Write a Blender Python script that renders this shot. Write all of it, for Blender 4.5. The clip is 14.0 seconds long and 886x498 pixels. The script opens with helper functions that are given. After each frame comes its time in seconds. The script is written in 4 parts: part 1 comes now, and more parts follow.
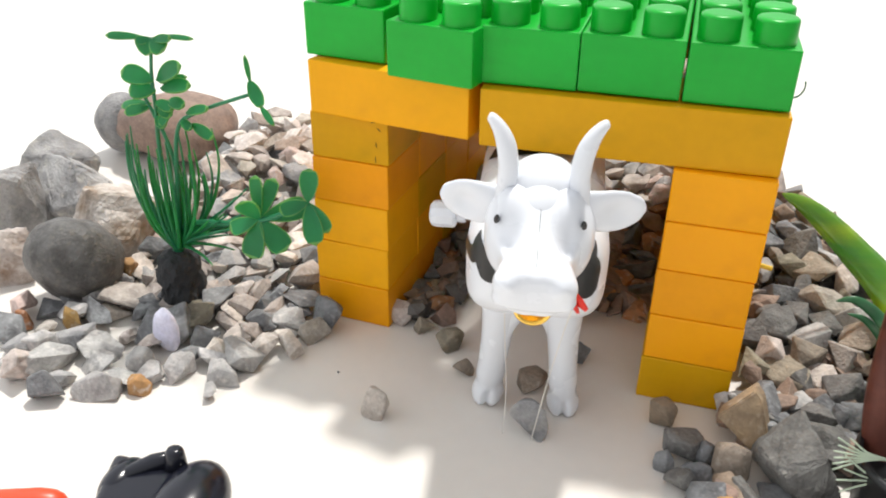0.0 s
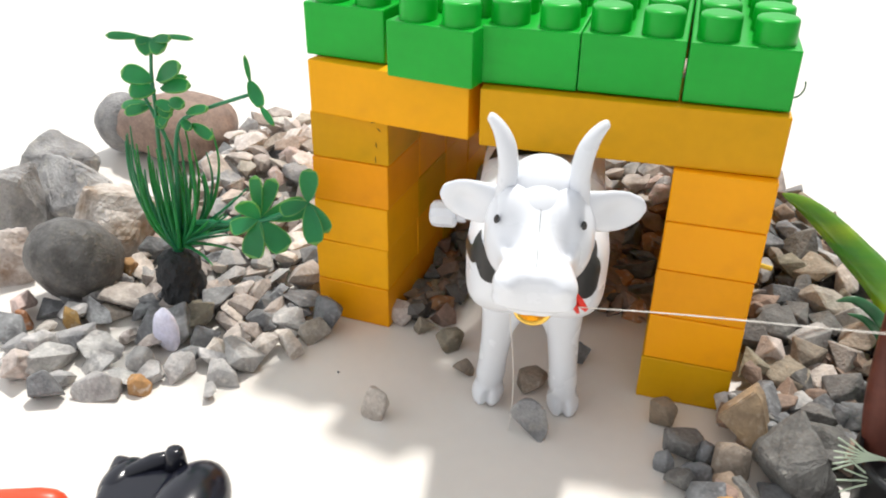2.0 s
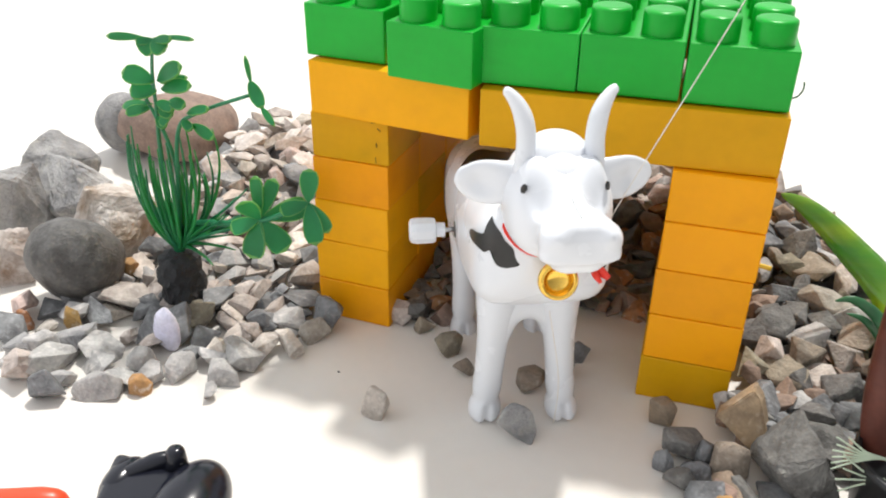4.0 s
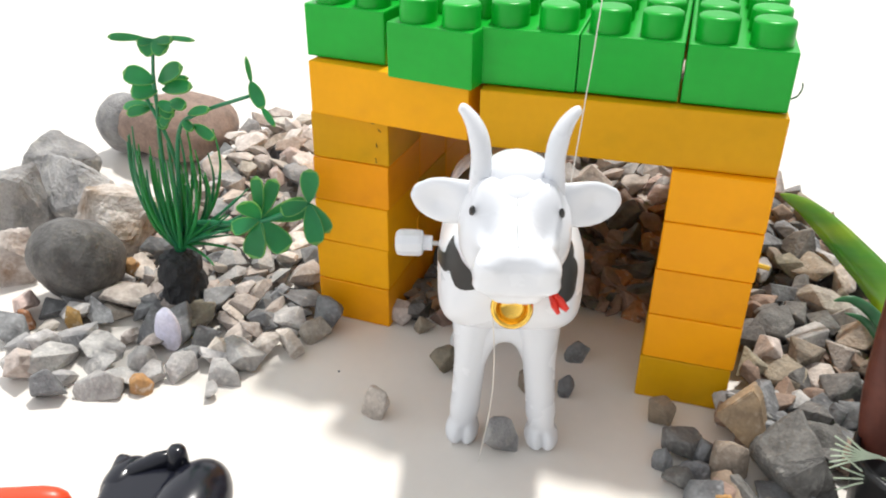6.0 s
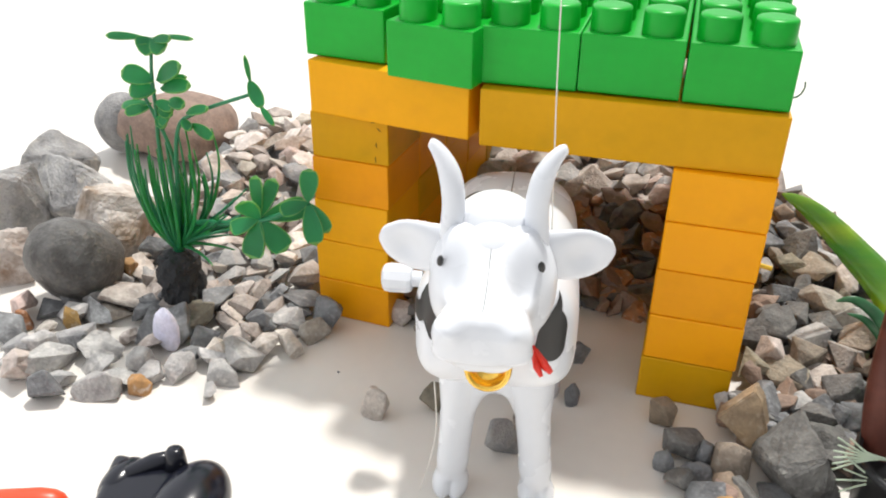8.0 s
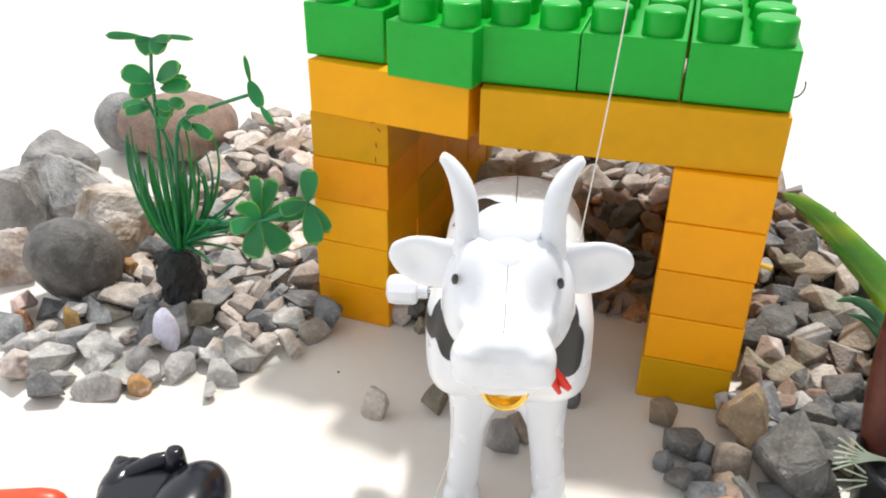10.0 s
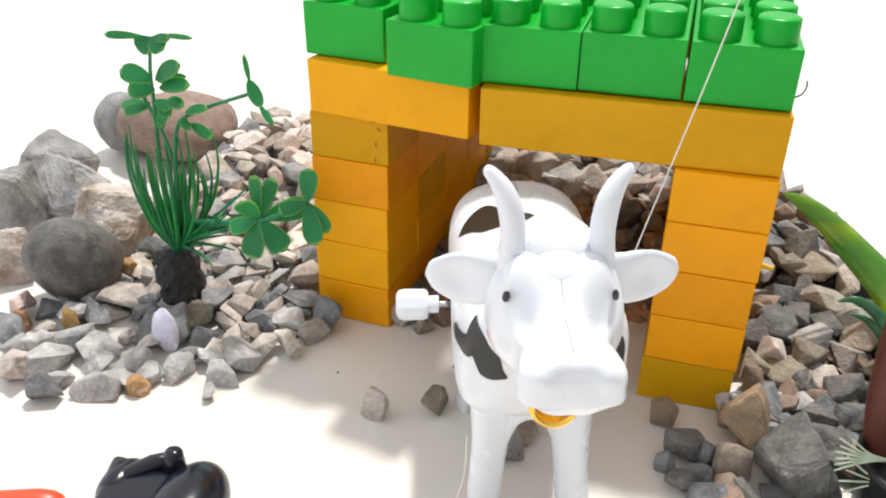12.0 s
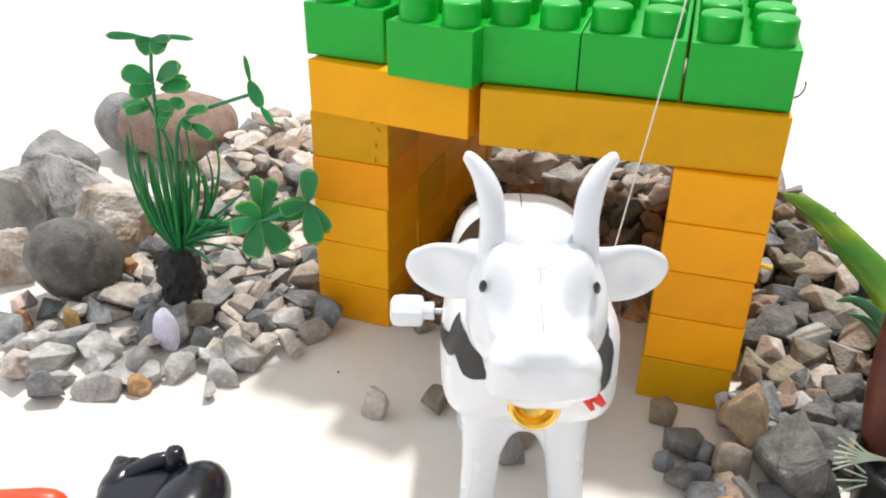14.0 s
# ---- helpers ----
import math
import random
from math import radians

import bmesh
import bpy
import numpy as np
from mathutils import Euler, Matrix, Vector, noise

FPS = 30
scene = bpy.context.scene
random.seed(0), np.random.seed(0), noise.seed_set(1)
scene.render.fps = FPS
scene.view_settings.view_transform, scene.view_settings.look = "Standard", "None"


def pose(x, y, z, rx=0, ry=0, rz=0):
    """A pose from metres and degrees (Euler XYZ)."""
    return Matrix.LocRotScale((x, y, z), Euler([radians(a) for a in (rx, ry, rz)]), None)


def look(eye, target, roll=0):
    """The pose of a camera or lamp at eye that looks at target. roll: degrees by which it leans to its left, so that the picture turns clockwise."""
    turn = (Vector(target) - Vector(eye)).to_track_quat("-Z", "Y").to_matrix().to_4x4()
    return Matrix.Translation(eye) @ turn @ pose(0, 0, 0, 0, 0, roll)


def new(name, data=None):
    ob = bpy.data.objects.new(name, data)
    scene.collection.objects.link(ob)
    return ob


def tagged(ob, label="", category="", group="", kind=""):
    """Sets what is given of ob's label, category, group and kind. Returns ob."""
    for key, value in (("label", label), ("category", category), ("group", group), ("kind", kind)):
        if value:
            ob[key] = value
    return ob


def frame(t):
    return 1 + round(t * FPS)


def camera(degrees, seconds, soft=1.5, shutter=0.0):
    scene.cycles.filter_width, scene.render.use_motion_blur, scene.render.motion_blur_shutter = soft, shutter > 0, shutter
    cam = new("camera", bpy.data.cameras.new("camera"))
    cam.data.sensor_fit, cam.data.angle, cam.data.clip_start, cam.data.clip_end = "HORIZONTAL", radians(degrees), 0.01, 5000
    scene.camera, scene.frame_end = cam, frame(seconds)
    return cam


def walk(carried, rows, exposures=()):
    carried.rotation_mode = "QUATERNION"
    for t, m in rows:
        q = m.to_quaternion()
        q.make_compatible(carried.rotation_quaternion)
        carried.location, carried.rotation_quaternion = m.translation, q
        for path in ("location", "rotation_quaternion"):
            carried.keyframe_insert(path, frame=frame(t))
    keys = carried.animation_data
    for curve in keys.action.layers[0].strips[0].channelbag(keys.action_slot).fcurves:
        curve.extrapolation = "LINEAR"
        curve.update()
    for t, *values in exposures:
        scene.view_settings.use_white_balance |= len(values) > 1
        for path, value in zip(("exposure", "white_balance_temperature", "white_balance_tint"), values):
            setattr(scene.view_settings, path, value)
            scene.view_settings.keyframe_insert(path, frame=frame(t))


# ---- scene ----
# camera: a phone held still over a tabletop scene
EYE, AIM, LEAN = Vector((0.0656, -0.2473, 0.1956)), Vector((-0.26010, 0.83120, -0.49184)), 0.45
cam = camera(57.19, 14.0, soft=2.0, shutter=0.4)


def eye_row(t, back=0.0):
    e = EYE - AIM.normalized() * back
    return (t, look(e, e + AIM, LEAN))


walk(cam, [eye_row(0), eye_row(3.2), eye_row(4.4, 0.0015), eye_row(5.4, 0.0022), eye_row(6.2, 0.0018), eye_row(7.0, 0.0017),
           eye_row(7.5, 0.0006), eye_row(9.0), eye_row(11.1), eye_row(11.6, -0.0011), eye_row(12.0, -0.0011), eye_row(12.5), eye_row(14.0)])

# ---- light ----
world = bpy.data.worlds.new("world")
scene.world = world
world.use_nodes = True
wn, wl = world.node_tree.nodes, world.node_tree.links
bg = wn["Background"]
way = wn.new("ShaderNodeTexCoord")
axes = wn.new("ShaderNodeSeparateXYZ")
wl.new(way.outputs["Generated"], axes.inputs[0])
side = wn.new("ShaderNodeMapRange")
side.inputs[1].default_value, side.inputs[2].default_value = -1.0, 1.0
side.inputs[3].default_value, side.inputs[4].default_value = 1.22, 0.30
wl.new(axes.outputs["X"], side.inputs[0])
wl.new(side.outputs[0], bg.inputs[1])
bg.inputs[0].default_value = (0.95, 0.97, 1.0, 1)
sun = new("sun", bpy.data.lights.new("sun", "SUN"))
sun.data.energy, sun.data.angle, sun.data.color = 3.3, radians(4.0), (1.0, 0.97, 0.92)
sun.matrix_world = look((0.045, 0.44, 1.0), (0.0, 0.0, 0.0))
scene.view_settings.exposure = 0.15


# ---- materials ----
def material(name, base, rough=0.5, metal=0.0, vary=0.12, scale=60.0, bump=0.1, bump_scale=300.0, spec=0.5, by_object=0.0,
             second=None, coat=0.0, sub=0.0, specks=None, dist=0.0006, hue=0.0, glow_through=None):
    """A surface with tone varied at two scales, fine relief and uneven gloss."""
    m = bpy.data.materials.new(name)
    m.use_nodes = True
    nt = m.node_tree
    n, l = nt.nodes, nt.links
    b = n["Principled BSDF"]
    co = n.new("ShaderNodeTexCoord")
    big = n.new("ShaderNodeTexNoise")
    big.inputs["Scale"].default_value, big.inputs["Detail"].default_value = scale, 5
    l.new(co.outputs["Object"], big.inputs["Vector"])
    small = n.new("ShaderNodeTexNoise")
    small.inputs["Scale"].default_value, small.inputs["Detail"].default_value = bump_scale, 4
    l.new(co.outputs["Object"], small.inputs["Vector"])
    mix = n.new("ShaderNodeMix")
    mix.data_type = "RGBA"
    two = second or tuple(c * (1 - vary) for c in base)
    mix.inputs["A"].default_value = (*base, 1)
    mix.inputs["B"].default_value = (*two, 1)
    ramp = n.new("ShaderNodeMapRange")
    ramp.inputs[1].default_value, ramp.inputs[2].default_value = 0.35, 0.68
    l.new(big.outputs["Fac"], ramp.inputs[0])
    l.new(ramp.outputs[0], mix.inputs["Factor"])
    out = mix.outputs["Result"]
    fine = n.new("ShaderNodeHueSaturation")
    val = n.new("ShaderNodeMapRange")
    val.inputs[3].default_value, val.inputs[4].default_value = 1 - vary, 1 + vary
    l.new(small.outputs["Fac"], val.inputs[0])
    l.new(out, fine.inputs["Color"])
    l.new(val.outputs[0], fine.inputs["Value"])
    out = fine.outputs[0]
    if specks:
        spots = n.new("ShaderNodeTexNoise")
        spots.inputs["Scale"].default_value, spots.inputs["Detail"].default_value = scale * 2.6, 6
        l.new(co.outputs["Object"], spots.inputs["Vector"])
        cutoff = n.new("ShaderNodeMapRange")
        cutoff.inputs[1].default_value, cutoff.inputs[2].default_value = 0.55, 0.85
        l.new(spots.outputs["Fac"], cutoff.inputs[0])
        mix2 = n.new("ShaderNodeMix")
        mix2.data_type = "RGBA"
        mix2.inputs["B"].default_value = (*specks, 1)
        l.new(cutoff.outputs[0], mix2.inputs["Factor"])
        l.new(out, mix2.inputs["A"])
        out = mix2.outputs["Result"]
    if by_object or hue:
        info = n.new("ShaderNodeObjectInfo")
        hs = n.new("ShaderNodeHueSaturation")
        vr = n.new("ShaderNodeMapRange")
        vr.inputs[3].default_value, vr.inputs[4].default_value = 1 - by_object, 1 + by_object
        l.new(info.outputs["Random"], vr.inputs[0])
        l.new(vr.outputs[0], hs.inputs["Value"])
        hr = n.new("ShaderNodeMath")
        hr.operation = "MULTIPLY_ADD"
        hr.inputs[1].default_value, hr.inputs[2].default_value = 7.31, 0.0
        fr = n.new("ShaderNodeMath")
        fr.operation = "FRACT"
        hm = n.new("ShaderNodeMapRange")
        hm.inputs[3].default_value, hm.inputs[4].default_value = 0.5 - hue, 0.5 + hue
        l.new(info.outputs["Random"], hr.inputs[0])
        l.new(hr.outputs[0], fr.inputs[0])
        l.new(fr.outputs[0], hm.inputs[0])
        l.new(hm.outputs[0], hs.inputs["Hue"])
        l.new(out, hs.inputs["Color"])
        out = hs.outputs[0]
    l.new(out, b.inputs["Base Color"])
    rr = n.new("ShaderNodeMapRange")
    rr.inputs[3].default_value, rr.inputs[4].default_value = max(0.02, rough - 0.08), min(1, rough + 0.1)
    l.new(big.outputs["Fac"], rr.inputs[0])
    l.new(rr.outputs[0], b.inputs["Roughness"])
    b.inputs["Metallic"].default_value = metal
    b.inputs["Specular IOR Level"].default_value = spec
    b.inputs["Coat Weight"].default_value = coat
    if sub:
        b.inputs["Subsurface Weight"].default_value = sub
        b.inputs["Subsurface Radius"].default_value = (0.004, 0.003, 0.002)
        b.inputs["Subsurface Scale"].default_value = 1.0
    if bump:
        bp = n.new("ShaderNodeBump")
        bp.inputs["Strength"].default_value, bp.inputs["Distance"].default_value = bump, dist
        l.new(small.outputs["Fac"], bp.inputs["Height"])
        l.new(bp.outputs[0], b.inputs["Normal"])
    if glow_through:
        # thin plastic that lets part of the light through
        tr = n.new("ShaderNodeBsdfTranslucent")
        tr.inputs["Color"].default_value = (*glow_through, 1)
        both = n.new("ShaderNodeMixShader")
        both.inputs[0].default_value = 0.38
        l.new(b.outputs[0], both.inputs[1])
        l.new(tr.outputs[0], both.inputs[2])
        l.new(both.outputs[0], n["Material Output"].inputs["Surface"])
    return m


TABLE = material("white_laminate", (0.77, 0.73, 0.68), 0.45, vary=0.03, scale=9, bump=0.05, bump_scale=160, dist=0.0002)
GREEN = material("green_plastic", (0.004, 0.41, 0.03), 0.30, spec=0.35, vary=0.10, scale=45, bump=0.06, bump_scale=220, by_object=0.08, dist=0.0002)
YELLOW = material("yellow_plastic", (0.97, 0.41, 0.004), 0.40, spec=0.2, specks=(0.88, 0.36, 0.007), vary=0.05, scale=28, bump=0.06, bump_scale=240, by_object=0.08, hue=0.008, dist=0.0002)
OCHRE = material("mustard_plastic", (0.72, 0.375, 0.003), 0.42, spec=0.18, specks=(0.60, 0.33, 0.004), vary=0.06, scale=28, bump=0.06, bump_scale=240, by_object=0.08, hue=0.004, dist=0.0002)


# ---- builders ----
def part(name, bm, mat, parent=None, label="", smooth=False):
    """One mesh object from a bmesh, under a thing or a part."""
    me = bpy.data.meshes.new(name)
    bm.to_mesh(me)
    bm.free()
    me.materials.append(mat)
    if smooth:
        me.polygons.foreach_set("use_smooth", [True] * len(me.polygons))
    ob = new(name, me)
    ob.parent = parent
    return tagged(ob, label=label)


def thing(name, m, label, category, group="", kind=""):
    e = new(name)
    e.empty_display_size = 0.01
    e.matrix_basis = m
    return tagged(e, label, category, group, kind)


def box_bm(x0, y0, z0, x1, y1, z1, r=0.0008, seg=2):
    bm = bmesh.new()
    bmesh.ops.create_cube(bm, size=1)
    for v in bm.verts:
        v.co = Vector((x0 + (v.co.x + 0.5) * (x1 - x0), y0 + (v.co.y + 0.5) * (y1 - y0), z0 + (v.co.z + 0.5) * (z1 - z0)))
    if r:
        bmesh.ops.bevel(bm, geom=bm.edges[:], offset=r, segments=seg, profile=0.6, affect="EDGES")
    return bm


def lathe(bm, profile, n=20, at=(0, 0, 0), m=None):
    """Turn a profile of (radius, height) round z; closed at both ends."""
    m = m or Matrix.Translation(at)
    rings = []
    for r, z in profile:
        rings.append([bm.verts.new(m @ Vector((r * math.cos(2 * math.pi * k / n), r * math.sin(2 * math.pi * k / n), z))) for k in range(n)])
    for a, b in zip(rings, rings[1:]):
        for k in range(n):
            bm.faces.new((a[k], a[(k + 1) % n], b[(k + 1) % n], b[k]))
    bm.faces.new(rings[0][::-1])
    bm.faces.new(rings[-1])
    return bm


def tube(bm, pts, radii, n=8):
    """A tube along points, with a radius (or two: across, up) at each."""
    pts = [Vector(p) for p in pts]
    rings = []
    a = None
    for i, p in enumerate(pts):
        d = (pts[min(i + 1, len(pts) - 1)] - pts[max(i - 1, 0)]).normalized()
        if a is None:
            up = Vector((0, 0, 1))
            a = d.cross(up) if d.cross(up).length > 0.15 else d.cross(Vector((0, 1, 0)))
        else:
            a = a - d * a.dot(d)
        a.normalize()
        c = a.cross(d).normalized()
        r = radii[i]
        ra, rb = (r, r) if not isinstance(r, tuple) else r
        rings.append([bm.verts.new(p + a * ra * math.cos(2 * math.pi * k / n) + c * rb * math.sin(2 * math.pi * k / n)) for k in range(n)])
    for a, b in zip(rings, rings[1:]):
        for k in range(n):
            bm.faces.new((a[k], a[(k + 1) % n], b[(k + 1) % n], b[k]))
    bm.faces.new(rings[0][::-1])
    bm.faces.new(rings[-1])
    bmesh.ops.recalc_face_normals(bm, faces=bm.faces[:])
    return bm


# ---- the table ----
table = thing("table", pose(0, 0, 0), "large white laminate table top under the toy yard", "table", kind="structure")
part("tabletop", box_bm(-1.1, -0.55, -0.025, 0.9, 1.25, 0.0, 0.002), TABLE, table)
for lx in (-1.03, 0.83):
    for ly in (-0.48, 1.18):
        part("table_leg", box_bm(lx - 0.025, ly - 0.025, -0.75, lx + 0.025, ly + 0.025, -0.0252, 0.003), TABLE, table)
FLOOR = material("grey_floor_tile", (0.42, 0.40, 0.38), 0.5, vary=0.1, scale=3, bump=0.05, bump_scale=40)
ground = part("floor", box_bm(-6, -6, -0.80, 6, 6, -0.75, 0), FLOOR, None, "plain grey floor under the table")
tagged(ground, category="floor", kind="structure")

# ---- the hut of toy blocks ----
U, H, HL, HG = 0.032, 0.01828, 0.0200, 0.0190
STUD_R, STUD_H = 0.0064, 0.0078


def block(name, units_x, units_y, height, mat, studs=False):
    """Meshes of one toy block, its front lower left corner at the origin."""
    g = 0.00012
    bm = box_bm(g, g, g, U * units_x - g, U * units_y - g, height - g, 0.0007, 2)
    body = bpy.data.meshes.new(name)
    bm.to_mesh(body)
    bm.free()
    body.materials.append(mat)
    return body


STUD = bpy.data.meshes.new("stud")
_b = bmesh.new()
lathe(_b, [(STUD_R, -0.001), (STUD_R, 0.0002), (STUD_R * 0.985, STUD_H - 0.0012), (STUD_R * 0.95, STUD_H - 0.0005), (STUD_R * 0.86, STUD_H - 0.0001), (STUD_R * 0.6, STUD_H)], 28)
_b.to_mesh(STUD)
_b.free()
STUD.materials.append(GREEN)
STUD.polygons.foreach_set("use_smooth", [len(p.vertices) == 4 for p in STUD.polygons])

Z_LINTEL, Z_ROOF = 5 * H, 5 * H + HL
hut = thing("toy_hut", pose(0, 0, 0), "toy hut of yellow plastic blocks with a green studded roof", "toy hut")


def lay(mesh_data, name, m, label="", parent=None):
    ob = new(name, mesh_data)
    ob.parent = parent or hut
    ob.matrix_basis = m
    return tagged(ob, label=label)


Y22 = block("yellow_block", 1, 1, H, YELLOW)
O22 = block("mustard_block", 1, 1, H, OCHRE)
DEPTH = 5


def wall(x, y, yaw, lean, colours, depth):
    for row in range(5):
        for d in range(depth):
            mesh_data = (Y22, O22)[colours[(row + d * 2) % 5] if d else colours[row]]
            jit = random.uniform(-0.00025, 0.00025)
            m = pose(x, y, 0, 0, 0, yaw) @ pose(lean * (row - 2) + jit, d * U + random.uniform(0, 0.0003), row * H, 0, 0, random.uniform(-0.5, 0.5))
            lay(mesh_data, "wall_block", m)


wall(-0.0700, 0.0136, -3.0, 0.00045, (0, 0, 0, 0, 1), DEPTH)
wall(0.0640, 0.0, 0.0, 0.0002, (1, 0, 0, 0, 0), DEPTH)
LINTEL2 = block("lintel_two", 2, 1, HL, YELLOW)
LINTEL3 = block("lintel_three", 3, 1, HL, OCHRE)
lay(LINTEL2, "lintel", pose(-0.0674, 0.0119, Z_LINTEL, 0, 0, -8.2), "orange-yellow lintel block")
lay(LINTEL3, "lintel", pose(0.0003, -0.0001, Z_LINTEL, 0, 0, 2.0), "mustard lintel block")
lay(block("lintel_back", 2, 1, HL, YELLOW), "lintel", pose(-0.066, 0.0136 + (DEPTH - 1) * U, Z_LINTEL))
lay(block("lintel_back", 3, 1, HL, OCHRE), "lintel", pose(0.0, (DEPTH - 1) * U, Z_LINTEL))
for d in range(1, DEPTH - 1):
    lay(block("top_course", 1, 1, HL, YELLOW), "wall_block", pose(-0.0685, 0.0136 + d * U, Z_LINTEL))
    lay(block("top_course", 1, 1, HL, YELLOW), "wall_block", pose(0.064, d * U, Z_LINTEL))
ROOF = [(-0.0695, 0.0161, -5.8), (-0.0330, 0.0024, -10.0), (-0.0012, 0.0044, 0.8), (0.0308, 0.0052, 0.5), (0.0634, 0.0056, 0.9)]
G_LONG = block("roof_block", 1, DEPTH, HG, GREEN)
G_SHORT = block("roof_block", 1, 1, HG, GREEN)
G_REST = block("roof_block", 1, DEPTH - 1, HG, GREEN)


def roof_block(mesh_data, m, depth):
    top = lay(mesh_data, "roof_block", m, "green roof block with round studs")
    for i in range(2):
        for j in range(depth * 2):
            lay(STUD, "stud", pose((i + 0.5) * U / 2, (j + 0.5) * U / 2, HG - 0.0003), parent=top)


for k, (x, y, yaw) in enumerate(ROOF):
    m = pose(x, y, Z_ROOF + (0.0003, -0.0001, 0.0003, 0.0005, 0.0003)[k], 0, 0, yaw)
    roof_block(G_SHORT if k < 2 else G_LONG, m, 1 if k < 2 else DEPTH)
    if k < 2:
        roof_block(G_REST, pose(-0.0690 + 0.0325 * k, 0.0505 - 0.003 * k, Z_ROOF + 0.0004), DEPTH - 1)

SCUFF = material("dark_scuff", (0.05, 0.03, 0.012), 0.8)
for x, z, dx, dz in ((-0.0434, 0.0900, 0.0026, 0.0004), (-0.0412, 0.0882, 0.0016, -0.0012), (-0.0418, 0.0824, 0.0003, -0.0018), (-0.0422, 0.0766, 0.0002, -0.0022)):
    s = bmesh.new()
    tube(s, [(x, 0.01205, z), (x + dx * 0.5, 0.01200, z + dz * 0.6), (x + dx, 0.01195, z + dz)], [0.00012, 0.0002, 0.0001], 5)
    part("scuff", s, SCUFF, hut, "dark scratch on the yellow plastic")

# ---- the wind-up cow ----
WHITE = material("white_plastic", (0.78, 0.80, 0.84), 0.26, vary=0.02, scale=30, bump=0.02, bump_scale=120, dist=0.0002, sub=0.0)
BLACK = material("black_paint", (0.018, 0.018, 0.018), 0.35, vary=0.2, scale=80, bump=0.03)
RED = material("red_ribbon", (0.75, 0.03, 0.015), 0.5, vary=0.15, bump=0.1, bump_scale=1500)
GOLD = material("gold_plating", (0.95, 0.60, 0.12), 0.14, metal=1.0, vary=0.05, bump=0.02)
STEEL = material("steel_shaft", (0.6, 0.6, 0.6), 0.3, metal=1.0, vary=0.1, bump=0.05)
THREAD = material("white_cotton", (0.80, 0.76, 0.70), 0.8, vary=0.1, bump=0.3, bump_scale=3000)
GREY_PAINT = material("grey_socket", (0.12, 0.12, 0.12), 0.5)

BODY = [(-38, 83, 6, 7), (-35, 81, 13, 13), (-30, 78, 18, 16.5), (-22, 75, 20.8, 18.5), (-10, 72.5, 21.6, 18.5), (6, 70, 22, 18.5), (22, 68, 22, 18.5),
        (38, 66, 22.3, 18.5), (55, 65, 22.5, 18.5), (68, 64.5, 21, 17.5), (77, 64, 16, 14), (82, 64, 8, 8)]
FLAT = 1.9
HEAD = [(-20, 99, 7, 8), (-24, 98.5, 11.5, 12.8), (-30, 97, 14.2, 15.4), (-38, 96, 14.6, 15.0), (-45, 96, 13.4, 12.8), (-50, 96.2, 10.2, 10.0), (-54, 96.2, 8.8, 8.4),
        (-58, 96.2, 8.8, 7.7), (-62, 96.2, 9.5, 7.5), (-65, 96.4, 9.9, 7.5), (-67, 96.5, 9.4, 7.0), (-68.4, 96.6, 7.8, 5.6), (-69.0, 96.6, 4.4, 3.0)]


def ring_at(rows, y):
    """The section of a loft at y: centre height, half width and half height, smoothly between the rows."""
    ks = sorted(rows)
    for i in range(len(ks) - 1):
        if ks[i][0] <= y <= ks[i + 1][0]:
            p0, p1, p2, p3 = ks[max(i - 1, 0)], ks[i], ks[i + 1], ks[min(i + 2, len(ks) - 1)]
            t = (y - p1[0]) / (p2[0] - p1[0])
            out = []
            for k in (1, 2, 3):
                d = p2[0] - p1[0]
                m1 = (p2[k] - p0[k]) / max(p2[0] - p0[0], 1e-6) * d
                m2 = (p3[k] - p1[k]) / max(p3[0] - p1[0], 1e-6) * d
                out.append((2 * t**3 - 3 * t**2 + 1) * p1[k] + (t**3 - 2 * t**2 + t) * m1 + (-2 * t**3 + 3 * t**2) * p2[k] + (t**3 - t**2) * m2)
            return out
    return list(ks[0][1:] if y < ks[0][0] else ks[-1][1:])


def on_loft(rows, y, ang, power=2.7, lift=0.0, flat=FLAT):
    cz, hw, hh = ring_at(rows, y)
    c, s = math.cos(ang), math.sin(ang)
    n = 2 / (power if s > 0 else power + flat)
    return Vector(((hw + lift) * math.copysign(abs(c)**n, c), y, cz + (hh + lift) * math.copysign(abs(s)**n, s))) * 0.001


def loft(rows, power=2.7, steps=44, n=48, shape=None):
    bm = bmesh.new()
    y0, y1 = min(r[0] for r in rows), max(r[0] for r in rows)
    rings = []
    for i in range(steps + 1):
        u = 0.5 - 0.5 * math.cos(math.pi * i / steps)
        y = y0 + (y1 - y0) * u
        ring = []
        for k in range(n):
            p = on_loft(rows, y, 2 * math.pi * k / n, power, 0.0, FLAT if rows is BODY else 0.0)
            ring.append(bm.verts.new(shape(p) if shape else p))
        rings.append(ring)
    for a, b in zip(rings, rings[1:]):
        for k in range(n):
            bm.faces.new((a[k], a[(k + 1) % n], b[(k + 1) % n], b[k]))
    bm.faces.new(rings[0][::-1])
    bm.faces.new(rings[-1])
    bmesh.ops.recalc_face_normals(bm, faces=bm.faces[:])
    return bm


